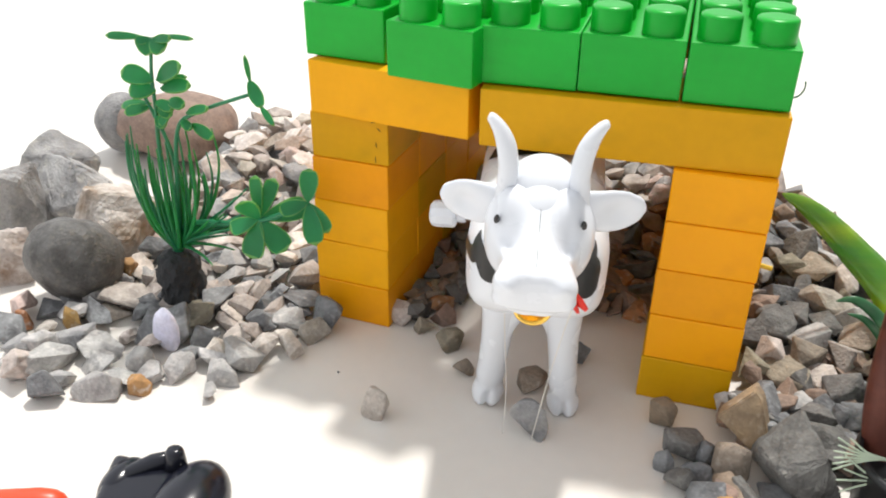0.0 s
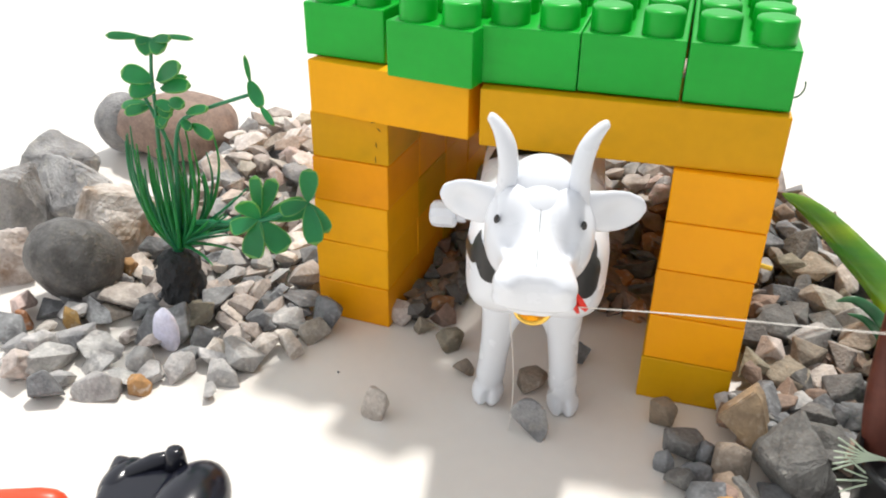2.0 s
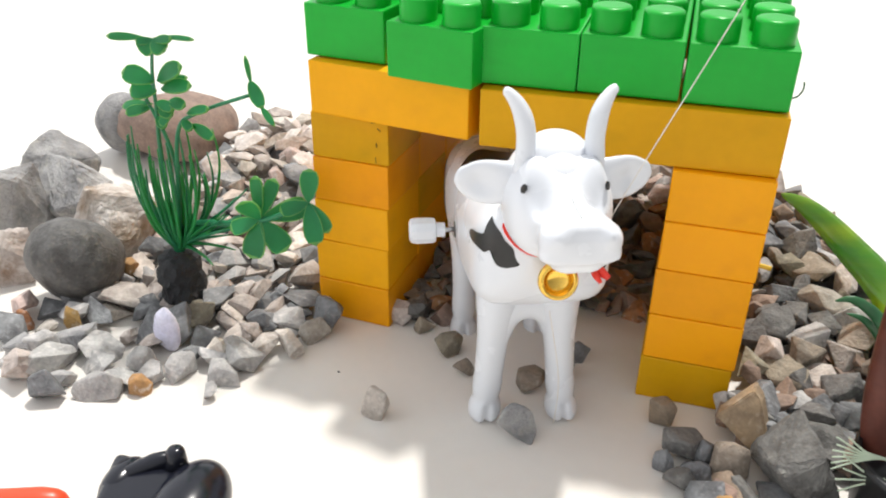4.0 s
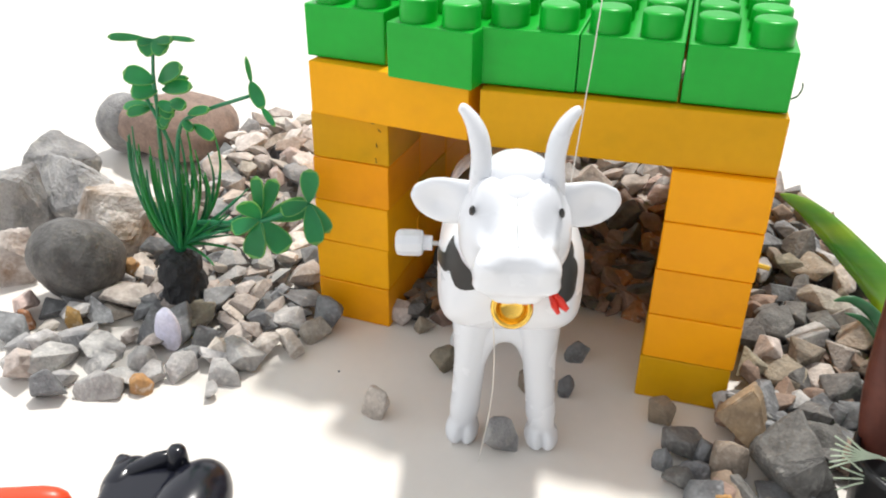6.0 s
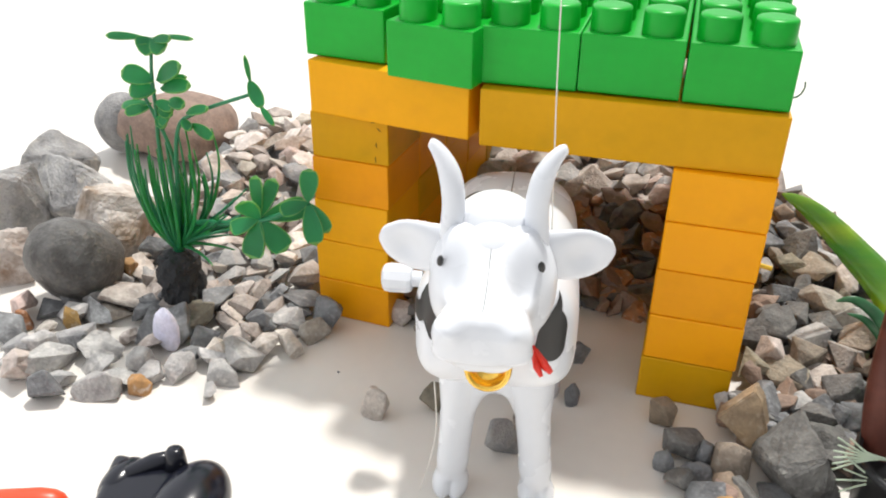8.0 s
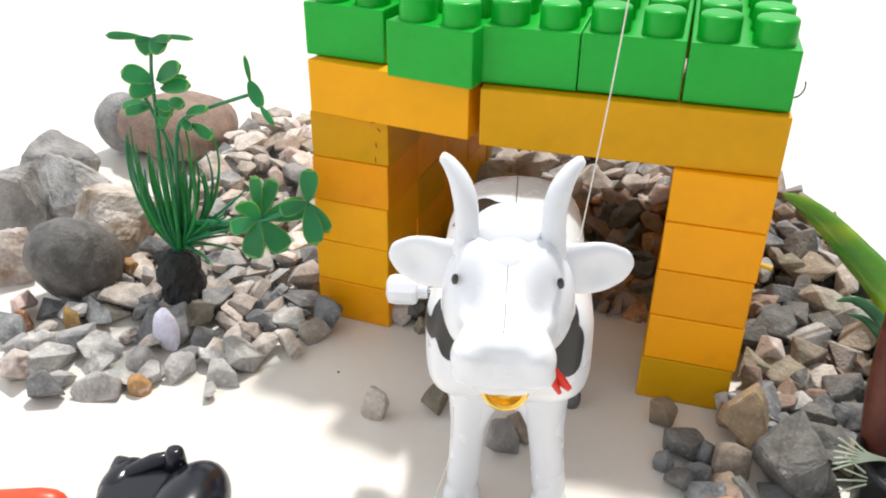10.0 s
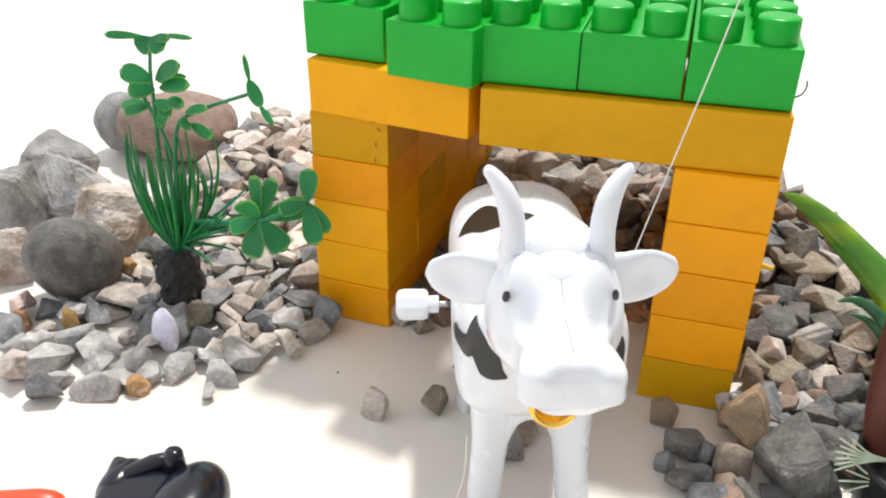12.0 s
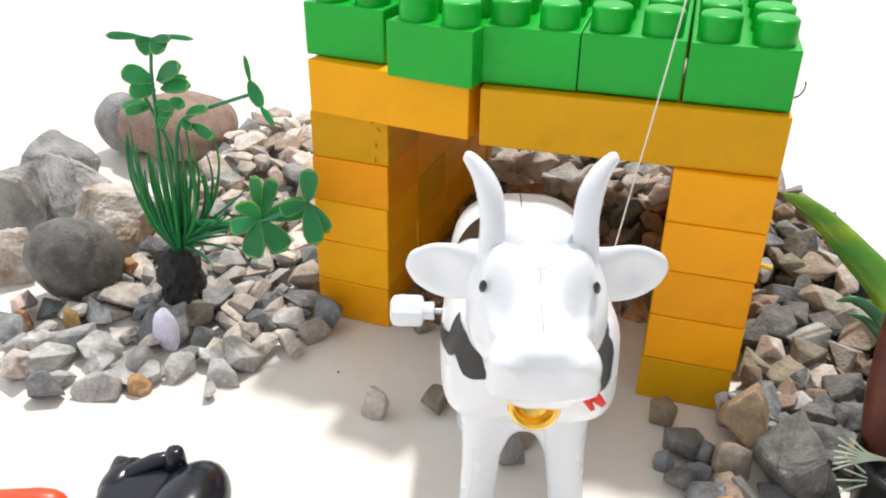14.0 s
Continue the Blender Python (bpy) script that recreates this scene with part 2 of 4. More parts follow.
def patch(outline, power=2.7, lift=0.18):
    """A painted blob on the body; its outline goes by places along the body, in mm, and degrees round it."""
    pts = smooth_rows(list(outline) + [outline[0]], 5)[:-1]
    cy, cd = sum(p[0] for p in outline) / len(outline), sum(p[1] for p in outline) / len(outline)
    bm = bmesh.new()
    m = len(pts)
    rings = []
    for j in range(9):
        f = max(j, 0.02) / 8
        rings.append([bm.verts.new(on_loft(BODY, min(max(cy + (y - cy) * f, -37.6), 81.5), math.radians(cd + (d - cd) * f), power, lift)) for y, d in pts])
    for a, b in zip(rings, rings[1:]):
        for k in range(m):
            bm.faces.new((a[k], a[(k + 1) % m], b[(k + 1) % m], b[k]))
    bm.faces.new(rings[0])
    bmesh.ops.recalc_face_normals(bm, faces=bm.faces[:])
    return bm


def head_shape(p):
    """Brows stand proud, the eyes lie in shallow hollows below them, the poll dips in the middle."""
    x, y, z = p * 1000
    side = math.exp(-((abs(x) - 8.5) / 4) ** 2 - ((y + 43) / 5) ** 2 - ((z - 108) / 4) ** 2)
    hollow = math.exp(-((abs(x) - 7.4) / 3.0) ** 2 - ((y + 51.5) / 3.6) ** 2 - ((z - 104) / 4.4) ** 2)
    z += 3.0 * side - 4.0 * hollow
    x *= 1 + 0.05 * side - 0.07 * hollow
    # the muzzle is boxy, with two nostril swellings, a mouth line and a narrower chin
    snout = min(1.0, max(0.0, (-55.5 - y) / 5))
    if snout:
        cz, hw, hh = ring_at(HEAD, y)
        corner = min(1.0, 2.0 * abs(x / hw * (z - cz) / hh)) * snout
        x, z = x * (1 + 0.09 * corner), cz + (z - cz) * (1 + 0.10 * corner)
        nostril = math.exp(-((abs(x) - 6.2) / 2.4) ** 2 - ((y + 68) / 3.0) ** 2 - ((z - 99.6) / 2.6) ** 2)
        y, z = y - 1.3 * nostril, z + 0.9 * nostril
        chin = snout * min(1.0, max(0.0, (94.2 - z) / 2.6))
        x, y = x * (1 - 0.20 * chin), y + 2.2 * chin * min(1.0, max(0.0, (-60 - y) / 5))
    return Vector((x, y, z)) * 0.001


def leg_bm(x, y, lean_x, rear=False):
    """One leg with its cloven hoof, standing at x, y on z = 0."""
    bm = bmesh.new()
    top = 0.050
    rows = [(0.0, 4.8, 5.4), (0.8, 5.8, 6.6), (2.2, 6.2, 7.0), (4.5, 6.2, 6.8), (6.6, 5.6, 6.0), (7.8, 4.95, 5.1), (9.0, 4.9, 5.0), (11, 5.3, 5.5), (14, 5.5, 5.7), (18, 5.3, 5.5), (24, 5.4, 5.7), (34, 5.8, 6.3), (42, 6.8, 7.4), (50, 8.0, 8.6), (58, 7.6, 8.2)]
    if rear:
        rows = [(z, a * 0.94, b * 0.94) for z, a, b in rows]
    rings, n = [], 28
    for z, a, b in rows:
        ring = []
        for k in range(n):
            th = 2 * math.pi * k / n
            cx, cy = math.cos(th), math.sin(th)
            cleft = 1 - 0.38 * math.exp(-((cx) / 0.20) ** 2) * (1 if cy < 0 and z < 7 else 0)
            ring.append(bm.verts.new(Vector((x + lean_x * z / 50 + a * 0.93 * cx, y + (1.5 if rear else -1.6) * z / 50 + b * cy * cleft, z)) * 0.001))
        rings.append(ring)
    for a, b in zip(rings, rings[1:]):
        for k in range(n):
            bm.faces.new((a[k], a[(k + 1) % n], b[(k + 1) % n], b[k]))
    bm.faces.new(rings[0][::-1])
    bm.faces.new(rings[-1])
    return bm


def ball(bm, at, rx, ry, rz, m=None, u=20, v=12):
    mm = Matrix.Translation(at) @ (m or Matrix()) @ Matrix.Diagonal((rx, ry, rz, 1))
    bmesh.ops.create_uvsphere(bm, u_segments=u, v_segments=v, radius=1, matrix=mm)
    return bm


def mm(*v):
    return Vector(v) * 0.001


def curve_line(pts, n=4):
    """A smooth line through points given in mm."""
    pts = [mm(*p) for p in pts]
    out = []
    for i in range(len(pts) - 1):
        p0, p1, p2, p3 = pts[max(i - 1, 0)], pts[i], pts[i + 1], pts[min(i + 2, len(pts) - 1)]
        for k in range(n):
            t = k / n
            out.append(0.5 * ((2 * p1) + (p2 - p0) * t + (2 * p0 - 5 * p1 + 4 * p2 - p3) * t * t + (3 * p1 - p0 - 3 * p2 + p3) * t ** 3))
    return out + [pts[-1]]


def smooth_rows(rows, n=4):
    """Rows of numbers, with a smooth run of more rows between them."""
    out = []
    for i in range(len(rows) - 1):
        q = rows[max(i - 1, 0)], rows[i], rows[i + 1], rows[min(i + 2, len(rows) - 1)]
        for k in range(n):
            t = k / n
            out.append([0.5 * (2 * p1 + (p2 - p0) * t + (2 * p0 - 5 * p1 + 4 * p2 - p3) * t * t + (3 * p1 - p0 - 3 * p2 + p3) * t ** 3) for p0, p1, p2, p3 in zip(*q)])
    return out + [list(rows[-1])]


cow = thing("toy_cow", pose(0.0246, -0.0136, 0.0012), "white plastic wind-up toy cow with black patches and gold bell", "toy cow")
body = part("body", loft(BODY), WHITE, cow, smooth=True)
PATCHES = (((-28.2, 142), (-32.8, 157), (-34.8, 170), (-36.1, 179), (-36.7, 190), (-34.8, 185), (-32.4, 178), (-29.5, 179), (-25, 175.5), (-20, 173), (-16.5, 169.5), (-19, 164.5), (-24, 164.5), (-28.8, 162)),
           ((-29.0, 40), (-31.6, 22), (-30.6, 12), (-30.2, 2), (-32, 353), (-34.8, 343), (-36.2, 349), (-36.1, 360), (-34.8, 13), (-32.8, 25)),
           ((33, 146), (40, 134), (46, 112), (41, 99), (35, 86), (27, 88), (25, 104), (24, 118), (28, 128)),
           ((56, 172), (60, 160), (68, 162), (74, 172), (75, 190), (70, 204), (62, 208), (55, 196)))
for outline in PATCHES:
    outline = [(y, d - 360 if outline[0][1] < 90 and d > 180 else d) for y, d in outline]
    part("patch", patch(outline), BLACK, body, "black painted patch", smooth=True)
seam = bmesh.new()
tube(seam, [on_loft(BODY, y, math.pi / 2) for y in range(-10, 70, 6)], [0.0002] * 14, 5)
part("seam", seam, GREY_PAINT, body)
for sx in (-1, 1):
    part("front_leg", leg_bm(13.9 * sx, -3.2 - 0.8 * sx, -4.0 * sx), WHITE, cow, smooth=True)
    part("rear_leg", leg_bm(15.5 * sx, 52, -1.0 * sx, True), WHITE, cow, smooth=True)
arch = bmesh.new()
tube(arch, curve_line([(-11.8, -5, 26), (-10.6, -4.8, 35), (-8.2, -4.6, 42.5), (-4.4, -4.6, 46.6), (0, -4.6, 47.8), (4.4, -4.6, 46.6), (8.2, -4.6, 42.5), (10.6, -4.8, 35), (11.8, -5, 26)]), [(0.0030 + 0.0036 * math.sin(math.pi * k / 32) ** 0.6, 0.0026 + 0.0034 * math.sin(math.pi * k / 32) ** 0.6) for k in range(33)], 20)
part("breast", arch, WHITE, cow, smooth=True)
head = part("head", loft(HEAD, 2.25, 60, 64, head_shape), WHITE, cow, smooth=True)
tuft = bmesh.new()
ball(tuft, mm(0, -33.5, 108.8), 0.0092, 0.0088, 0.0064, pose(0, 0, 0, 12), 40, 24)
ball(tuft, mm(0, -42.4, 106.9), 0.0060, 0.0064, 0.0038, pose(0, 0, 0, 38), 40, 24)
part("poll", tuft, WHITE, head, smooth=True)
for sx in (-1, 1):
    h = bmesh.new()
    horn_line = [mm(9.4 * sx, -37.5, 106), mm(9.3 * sx, -38, 110), mm(9.1 * sx, -38, 114), mm(9.3 * sx, -37.8, 117.5), mm(10.0 * sx, -37.2, 120.8), mm(11.3 * sx, -36.4, 123.8),
             mm(13.0 * sx, -35.6, 126.1), mm(14.3 * sx, -35, 127.2), mm(14.8 * sx, -34.9, 127.5)]
    horn_rows = smooth_rows([(*p, r) for p, r in zip(horn_line, (0.0029, 0.0027, 0.0026, 0.0026, 0.0025, 0.0021, 0.0016, 0.0012, 0.0006))])
    tube(h, [r[:3] for r in horn_rows], [r[3] for r in horn_rows], 24)
    part("horn", h, WHITE, head, smooth=True)
    er = bmesh.new()
    rows = smooth_rows([(9, -35, 102.8, 2, 4.8), (12, -35.2, 102.5, 2.2, 5.7), (15, -34.9, 102.1, 2.3, 6.2), (18, -34.4, 102.0, 2.3, 6.4), (21, -33.7, 102.1, 2.1, 6.0), (23.6, -33.0, 102.4, 1.8, 5.0), (25.6, -32.5, 102.8, 1.4, 3.5), (26.8, -32.1, 103.0, 0.9, 1.9), (27.2, -32, 103.1, 0.3, 0.6)])
    tube(er, [mm(r[0] * sx, r[1], r[2]) for r in rows], [(abs(r[3]) * 0.001, abs(r[4]) * 0.001) for r in rows], 40)
    for v in er.verts:
        x, y, z = v.co * 1000
        if y < -34.2 + (abs(x) - 19) * 0.28:
            v.co.y += 0.0026 * math.exp(-((abs(x) - 20) / 4.2) ** 2 - ((z - 101.8) / 4.2) ** 2)
    part("ear", er, WHITE, head, smooth=True)
    ey = bmesh.new()
    ball(ey, mm(10.9 * sx, -46.8, 104.8), 0.0006, 0.0009, 0.0015, pose(0, 0, 0, 25, 0, -38 * sx))
    part("eye", ey, BLACK, head, "small black painted eye", smooth=True)
fs = bmesh.new()
pts = []
for k in range(46):
    pts.append(head_shape(on_loft(HEAD, -43 - k * 0.5, math.pi / 2, 2.35)) + mm(0, 0, 0.03))
tube(fs, pts, [0.00008] * len(pts), 6)
part("face_seam", fs, GREY_PAINT, head)
col = bmesh.new()


def within(rows, p, power, flat):
    cz, hw, hh = ring_at(rows, p.y * 1000)
    pw = power if p.z * 1000 > cz else power + flat
    return abs(p.x * 1000 / hw) ** pw + abs((p.z * 1000 - cz) / hh) ** pw < 1


# the collar lies in the crease where the head leaves the breast
line = []
for g in range(164, 373, 4):
    y = -24.0
    while y > -46 and within(BODY, on_loft(HEAD, y, math.radians(g), 2.25, 0.0, 0.0), 2.7, FLAT) and y > -37.6:
        y -= 0.25
    line.append(on_loft(HEAD, y, math.radians(g), 2.25, 0.45, 0.0))
tube(col, line, [0.0006] * len(line), 8)
part("collar", col, RED, cow, "red cord collar", smooth=True)
bow = bmesh.new()
tube(bow, [mm(8.6, -36.5, 79.0), mm(10.8, -39.6, 78.2), mm(12.8, -42.4, 77.2), mm(14.6, -43.6, 75.8)], [(0.0006, 0.001), (0.0008, 0.0014), (0.0008, 0.0017), (0.0004, 0.001)], 10)
tube(bow, [mm(10.2, -39.5, 78.2), mm(11.2, -42.2, 76.2), mm(12.4, -43.4, 74.4)], [(0.0006, 0.001), (0.0008, 0.0015), (0.0004, 0.0009)], 10)
part("ribbon_end", bow, RED, cow, "frayed red ribbon end", smooth=True)
bell = bmesh.new()
lathe(bell, [(0.0004, -0.0022), (0.0030, -0.0020), (0.0042, -0.0008), (0.0048, 0.0012), (0.0055, 0.0018), (0.0063, 0.0010), (0.0066, -0.0006), (0.0062, -0.0022), (0.0050, -0.0034), (0.0004, -0.0040)], 40,
      m=Matrix.Translation(mm(0, -45.0, 76.6)) @ pose(0, 0, 0, 78, 0, 0) @ Matrix.Scale(0.86, 4))
bmesh.ops.recalc_face_normals(bell, faces=bell.faces[:])
part("bell", bell, GOLD, cow, "shiny gold bell", smooth=True)
knob = bmesh.new()
lathe(knob, [(0.0030, 0.0), (0.0042, 0.0004), (0.0046, 0.0014), (0.0047, 0.0070), (0.0043, 0.0088), (0.0032, 0.0095)], 10, m=Matrix.Translation(mm(-28.6, 19.9, 63.3)) @ pose(0, 0, 0, 0, -90, 0))
lathe(knob, [(0.0026, -0.0030), (0.0026, 0.0006)], 16, m=Matrix.Translation(mm(-28.6, 19.9, 63.3)) @ pose(0, 0, 0, 0, -90, 0))
bmesh.ops.recalc_face_normals(knob, faces=knob.faces[:])
kn = part("winding_knob", knob, WHITE, cow)
sh = bmesh.new()
lathe(sh, [(0.0009, 0), (0.0009, 0.012)], 12, m=Matrix.Translation(mm(-19, 19.9, 63.3)) @ pose(0, 0, 0, 0, -90, 0))
part("shaft", sh, STEEL, kn, "thin steel shaft", smooth=True)
sk = bmesh.new()
lathe(sk, [(0.0028, 0), (0.0028, 0.0006)], 20, m=Matrix.Translation(mm(-21.7, 19.9, 63.3)) @ pose(0, 0, 0, 0, -90, 0))
part("socket", sk, GREY_PAINT, cow)


# ---- threads ----
def thread_bm(length, sag, r=0.00017, n=14):
    bm = bmesh.new()
    tube(bm, [Vector((sag * math.sin(math.pi * i / n), 0.3 * sag * math.sin(2 * math.pi * i / n), length * i / n)) for i in range(n + 1)], [r] * (n + 1), 6)
    return bm


lead = part("thread", thread_bm(0.085, 0.0006), THREAD, None, "thin white thread tied to the cow's collar", smooth=True)
tagged(lead, category="thread", group="threads on the cow")
pull = part("thread", thread_bm(0.17, 0.0008), THREAD, None, "long thin white thread pulled from above", smooth=True)
tagged(pull, category="thread", group="threads on the cow")
hang = part("thread", thread_bm(0.072, 0.0022), THREAD, None, "loose white thread hanging from the gold bell", smooth=True)
tagged(hang, category="thread", group="threads on the cow")


# ---- stones ----
def stone_material(name, base, second, rough=0.75, by=0.25, hue=0.02, specks=(0.66, 0.62, 0.58), bump=0.6, scale=150):
    return material(name, base, rough, vary=0.30, scale=scale, bump=bump, bump_scale=750, second=second, by_object=by, hue=hue, dist=0.0012, spec=0.35, specks=specks)


S_GREY = stone_material("grey_stone", (0.50, 0.485, 0.47), (0.29, 0.28, 0.275))
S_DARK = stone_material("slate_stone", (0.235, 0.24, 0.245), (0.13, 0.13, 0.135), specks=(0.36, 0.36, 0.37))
S_TAN = stone_material("tan_stone", (0.55, 0.485, 0.43), (0.35, 0.305, 0.27))
S_PALE = stone_material("pale_stone", (0.62, 0.56, 0.51), (0.42, 0.37, 0.33), specks=(0.8, 0.77, 0.73))
S_RUST = stone_material("rust_stone", (0.52, 0.27, 0.11), (0.34, 0.20, 0.10))
S_ROCK = stone_material("grey_rock", (0.42, 0.41, 0.405), (0.17, 0.17, 0.175), by=0.15, specks=(0.48, 0.45, 0.40), scale=62, bump=0.85)
# grey rock darkened: shade right of and inside the hut, put into the colour
S_SHADED = stone_material("shaded_grey_rock", (0.19, 0.185, 0.175), (0.105, 0.10, 0.095), by=0.15, specks=(0.29, 0.28, 0.26))
S_PINK = stone_material("pinkish_stone", (0.60, 0.47, 0.41), (0.40, 0.31, 0.27), specks=(0.76, 0.70, 0.66))
S_ORE = material("stained_pale_rock", (0.66, 0.61, 0.57), 0.75, vary=0.35, scale=75, bump=1.0, bump_scale=420, second=(0.27, 0.19, 0.125), by_object=0.05, hue=0.02, dist=0.0016, spec=0.35, specks=(0.78, 0.74, 0.70))
S_SAND = stone_material("sandy_stone", (0.33, 0.26, 0.15), (0.21, 0.165, 0.10), specks=(0.42, 0.36, 0.26))
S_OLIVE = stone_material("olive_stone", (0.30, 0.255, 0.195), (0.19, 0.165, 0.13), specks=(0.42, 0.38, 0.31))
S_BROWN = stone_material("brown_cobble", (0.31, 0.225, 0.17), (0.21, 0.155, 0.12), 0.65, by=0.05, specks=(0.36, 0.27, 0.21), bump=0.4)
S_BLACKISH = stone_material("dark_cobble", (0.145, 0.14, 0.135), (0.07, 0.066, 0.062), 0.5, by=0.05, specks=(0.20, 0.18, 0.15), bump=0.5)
S_LILAC = stone_material("lilac_pebble", (0.80, 0.79, 0.93), (0.73, 0.72, 0.89), 0.5, by=0.02, hue=0.0, specks=(0.75, 0.73, 0.82), bump=0.2)


def stone_mesh(seed, smooth=False, points=13, bevel=0.10):
    """A broken stone of about unit half-size: a hull of scattered points with worn edges; a cobble is rounded."""
    rng = random.Random(seed)
    bm = bmesh.new()
    if smooth:
        bmesh.ops.create_icosphere(bm, subdivisions=4, radius=1)
        off = Vector((rng.uniform(-9, 9), rng.uniform(-9, 9), rng.uniform(-9, 9)))
        for v in bm.verts:
            k = 1 + 0.16 * noise.noise(v.co * 0.9 + off) + 0.05 * noise.noise(v.co * 2.6 + off) + 0.012 * noise.noise(v.co * 9 + off)
            v.co *= k
    else:
        for _ in range(points):
            p = Vector((rng.gauss(0, 1), rng.gauss(0, 1), rng.gauss(0, 1))).normalized() * rng.uniform(0.88, 1.08)
            bm.verts.new(p)
        res = bmesh.ops.convex_hull(bm, input=bm.verts[:])
        bmesh.ops.delete(bm, geom=[g for g in res["geom_interior"] if isinstance(g, bmesh.types.BMVert)], context="VERTS")
        bmesh.ops.dissolve_limit(bm, angle_limit=0.30, verts=bm.verts[:], edges=bm.edges[:])
        lo = [min(v.co[k] for v in bm.verts) for k in range(3)]
        hi = [max(v.co[k] for v in bm.verts) for k in range(3)]
        for v in bm.verts:
            v.co = Vector([2 * (v.co[k] - lo[k]) / (hi[k] - lo[k]) - 1 for k in range(3)])
        if bevel:
            bmesh.ops.bevel(bm, geom=bm.edges[:], offset=bevel * 0.55, segments=1, affect="EDGES", clamp_overlap=True)
        bmesh.ops.triangulate(bm, faces=bm.faces[:])
    return bm


def rugged(seed, points=15, rough=0.07):
    """A larger broken rock, its faces finely uneven."""
    bm = stone_mesh(seed, points=points, bevel=0.10)
    off = Vector((seed * 1.7, seed * 0.3, 0))
    bmesh.ops.subdivide_edges(bm, edges=bm.edges[:], cuts=5, use_grid_fill=True)
    for v in bm.verts:
        step = noise.cell(v.co * 2.6 + off + 0.35 * noise.noise_vector(v.co * 3 + off))
        v.co *= 1 + rough * noise.fractal(v.co * 1.9 + off, 1.0, 2.0, 5) + 0.035 * step + 0.03 * noise.noise(v.co * 7 + off) + 0.014 * noise.noise(v.co * 17 + off)
    return bm


def rock(x, y, z, a, b, c, mat, seed, label, turn=0.0, smooth=False, big=True, group="", lumps=15):
    bm = stone_mesh(seed, True) if smooth else (rugged(seed, lumps) if big else stone_mesh(seed, points=15, bevel=0.14))
    if not smooth:
        for v in bm.verts:
            v.co.z = max(v.co.z, -0.62) * 1.22 + 0.2
    low = min(v.co.z for v in bm.verts)
    for v in bm.verts:
        v.co = Vector((v.co.x * a * 1.02, v.co.y * b * 1.02, v.co.z * c * 1.05))
    ob = part("rock" if big else "stone", bm, mat, None, label, smooth=smooth)
    ob.matrix_basis = pose(x, y, z if z > c * 1.02 else -low * c * 1.05 - 0.0003, 0, 0, turn)
    return tagged(ob, category="rock" if big else "stone", group=group)


rock(-0.2705, 0.0959, 0.0115, 0.0213, 0.017, 0.0135, S_ROCK, 3, "angular blue-grey rock behind the other rocks", 20)
rock(-0.2300, 0.0545, 0.0131, 0.0225, 0.017, 0.0165, S_ROCK, 8, "angular grey rock leaning on its neighbours", -15)
rock(-0.2432, 0.0313, 0.0152, 0.0175, 0.014, 0.0190, S_ROCK, 12, "weathered grey-brown rock on the white table", 40)
rock(-0.2140, -0.0053, 0.0109, 0.0120, 0.010, 0.0130, S_ORE, 17, "pale speckled rock at the edge of the gravel", 5)
rock(-0.1750, -0.0075, 0.0155, 0.0190, 0.0165, 0.0185, S_BLACKISH, 24, "dark blue-grey rounded rock beside the plant", 20, smooth=True)
rock(-0.1835, 0.0330, 0.0161, 0.0225, 0.0170, 0.0172, S_ORE, 19, "pale tan broken rock with a rough face", 30)
rock(-0.2564, 0.1398, 0.0149, 0.0185, 0.0150, 0.0180, S_ROCK, 31, "grey rock leaning against the brown cobble", 10, smooth=True)
rock(-0.2225, 0.1416, 0.0165, 0.0365, 0.0292, 0.0190, S_BROWN, 36, "large smooth brown cobble behind the plant", 4, smooth=True)
slab = bmesh.new()
front = [slab.verts.new(Vector(p)) for p in ((0.0, 0.0, 0.0150), (0.0101, 0.003, 0.0258), (0.0130, 0.002, 0.0225), (0.0198, -0.003, 0.0015), (0.0130, -0.003, 0.0050))]
face = slab.faces.new(front)
push = bmesh.ops.extrude_face_region(slab, geom=[face])
for v in push["geom"]:
    if isinstance(v, bmesh.types.BMVert):
        v.co += Vector((0.0012, 0.0058, 0.0004))
bmesh.ops.recalc_face_normals(slab, faces=slab.faces[:])
bmesh.ops.bevel(slab, geom=slab.edges[:], offset=0.0005, segments=2, affect="EDGES")
bmesh.ops.triangulate(slab, faces=slab.faces[:])
bmesh.ops.subdivide_edges(slab, edges=slab.edges[:], cuts=2, use_grid_fill=True)
for v in slab.verts:
    v.co += Vector((0, 1, 0.3)) * 0.0007 * noise.fractal(v.co * 260, 1.0, 2.0, 4)
wedge = tagged(part("rock", slab, S_SAND, None, "tan triangular stone slab propped by the hut"), category="rock")
wedge.matrix_basis = pose(0.0906, -0.0215, 0.0)
rock(0.1155, -0.0340, 0.0107, 0.0155, 0.0120, 0.0124, S_SHADED, 41, "large grey angular rock in front of the gravel", -20)

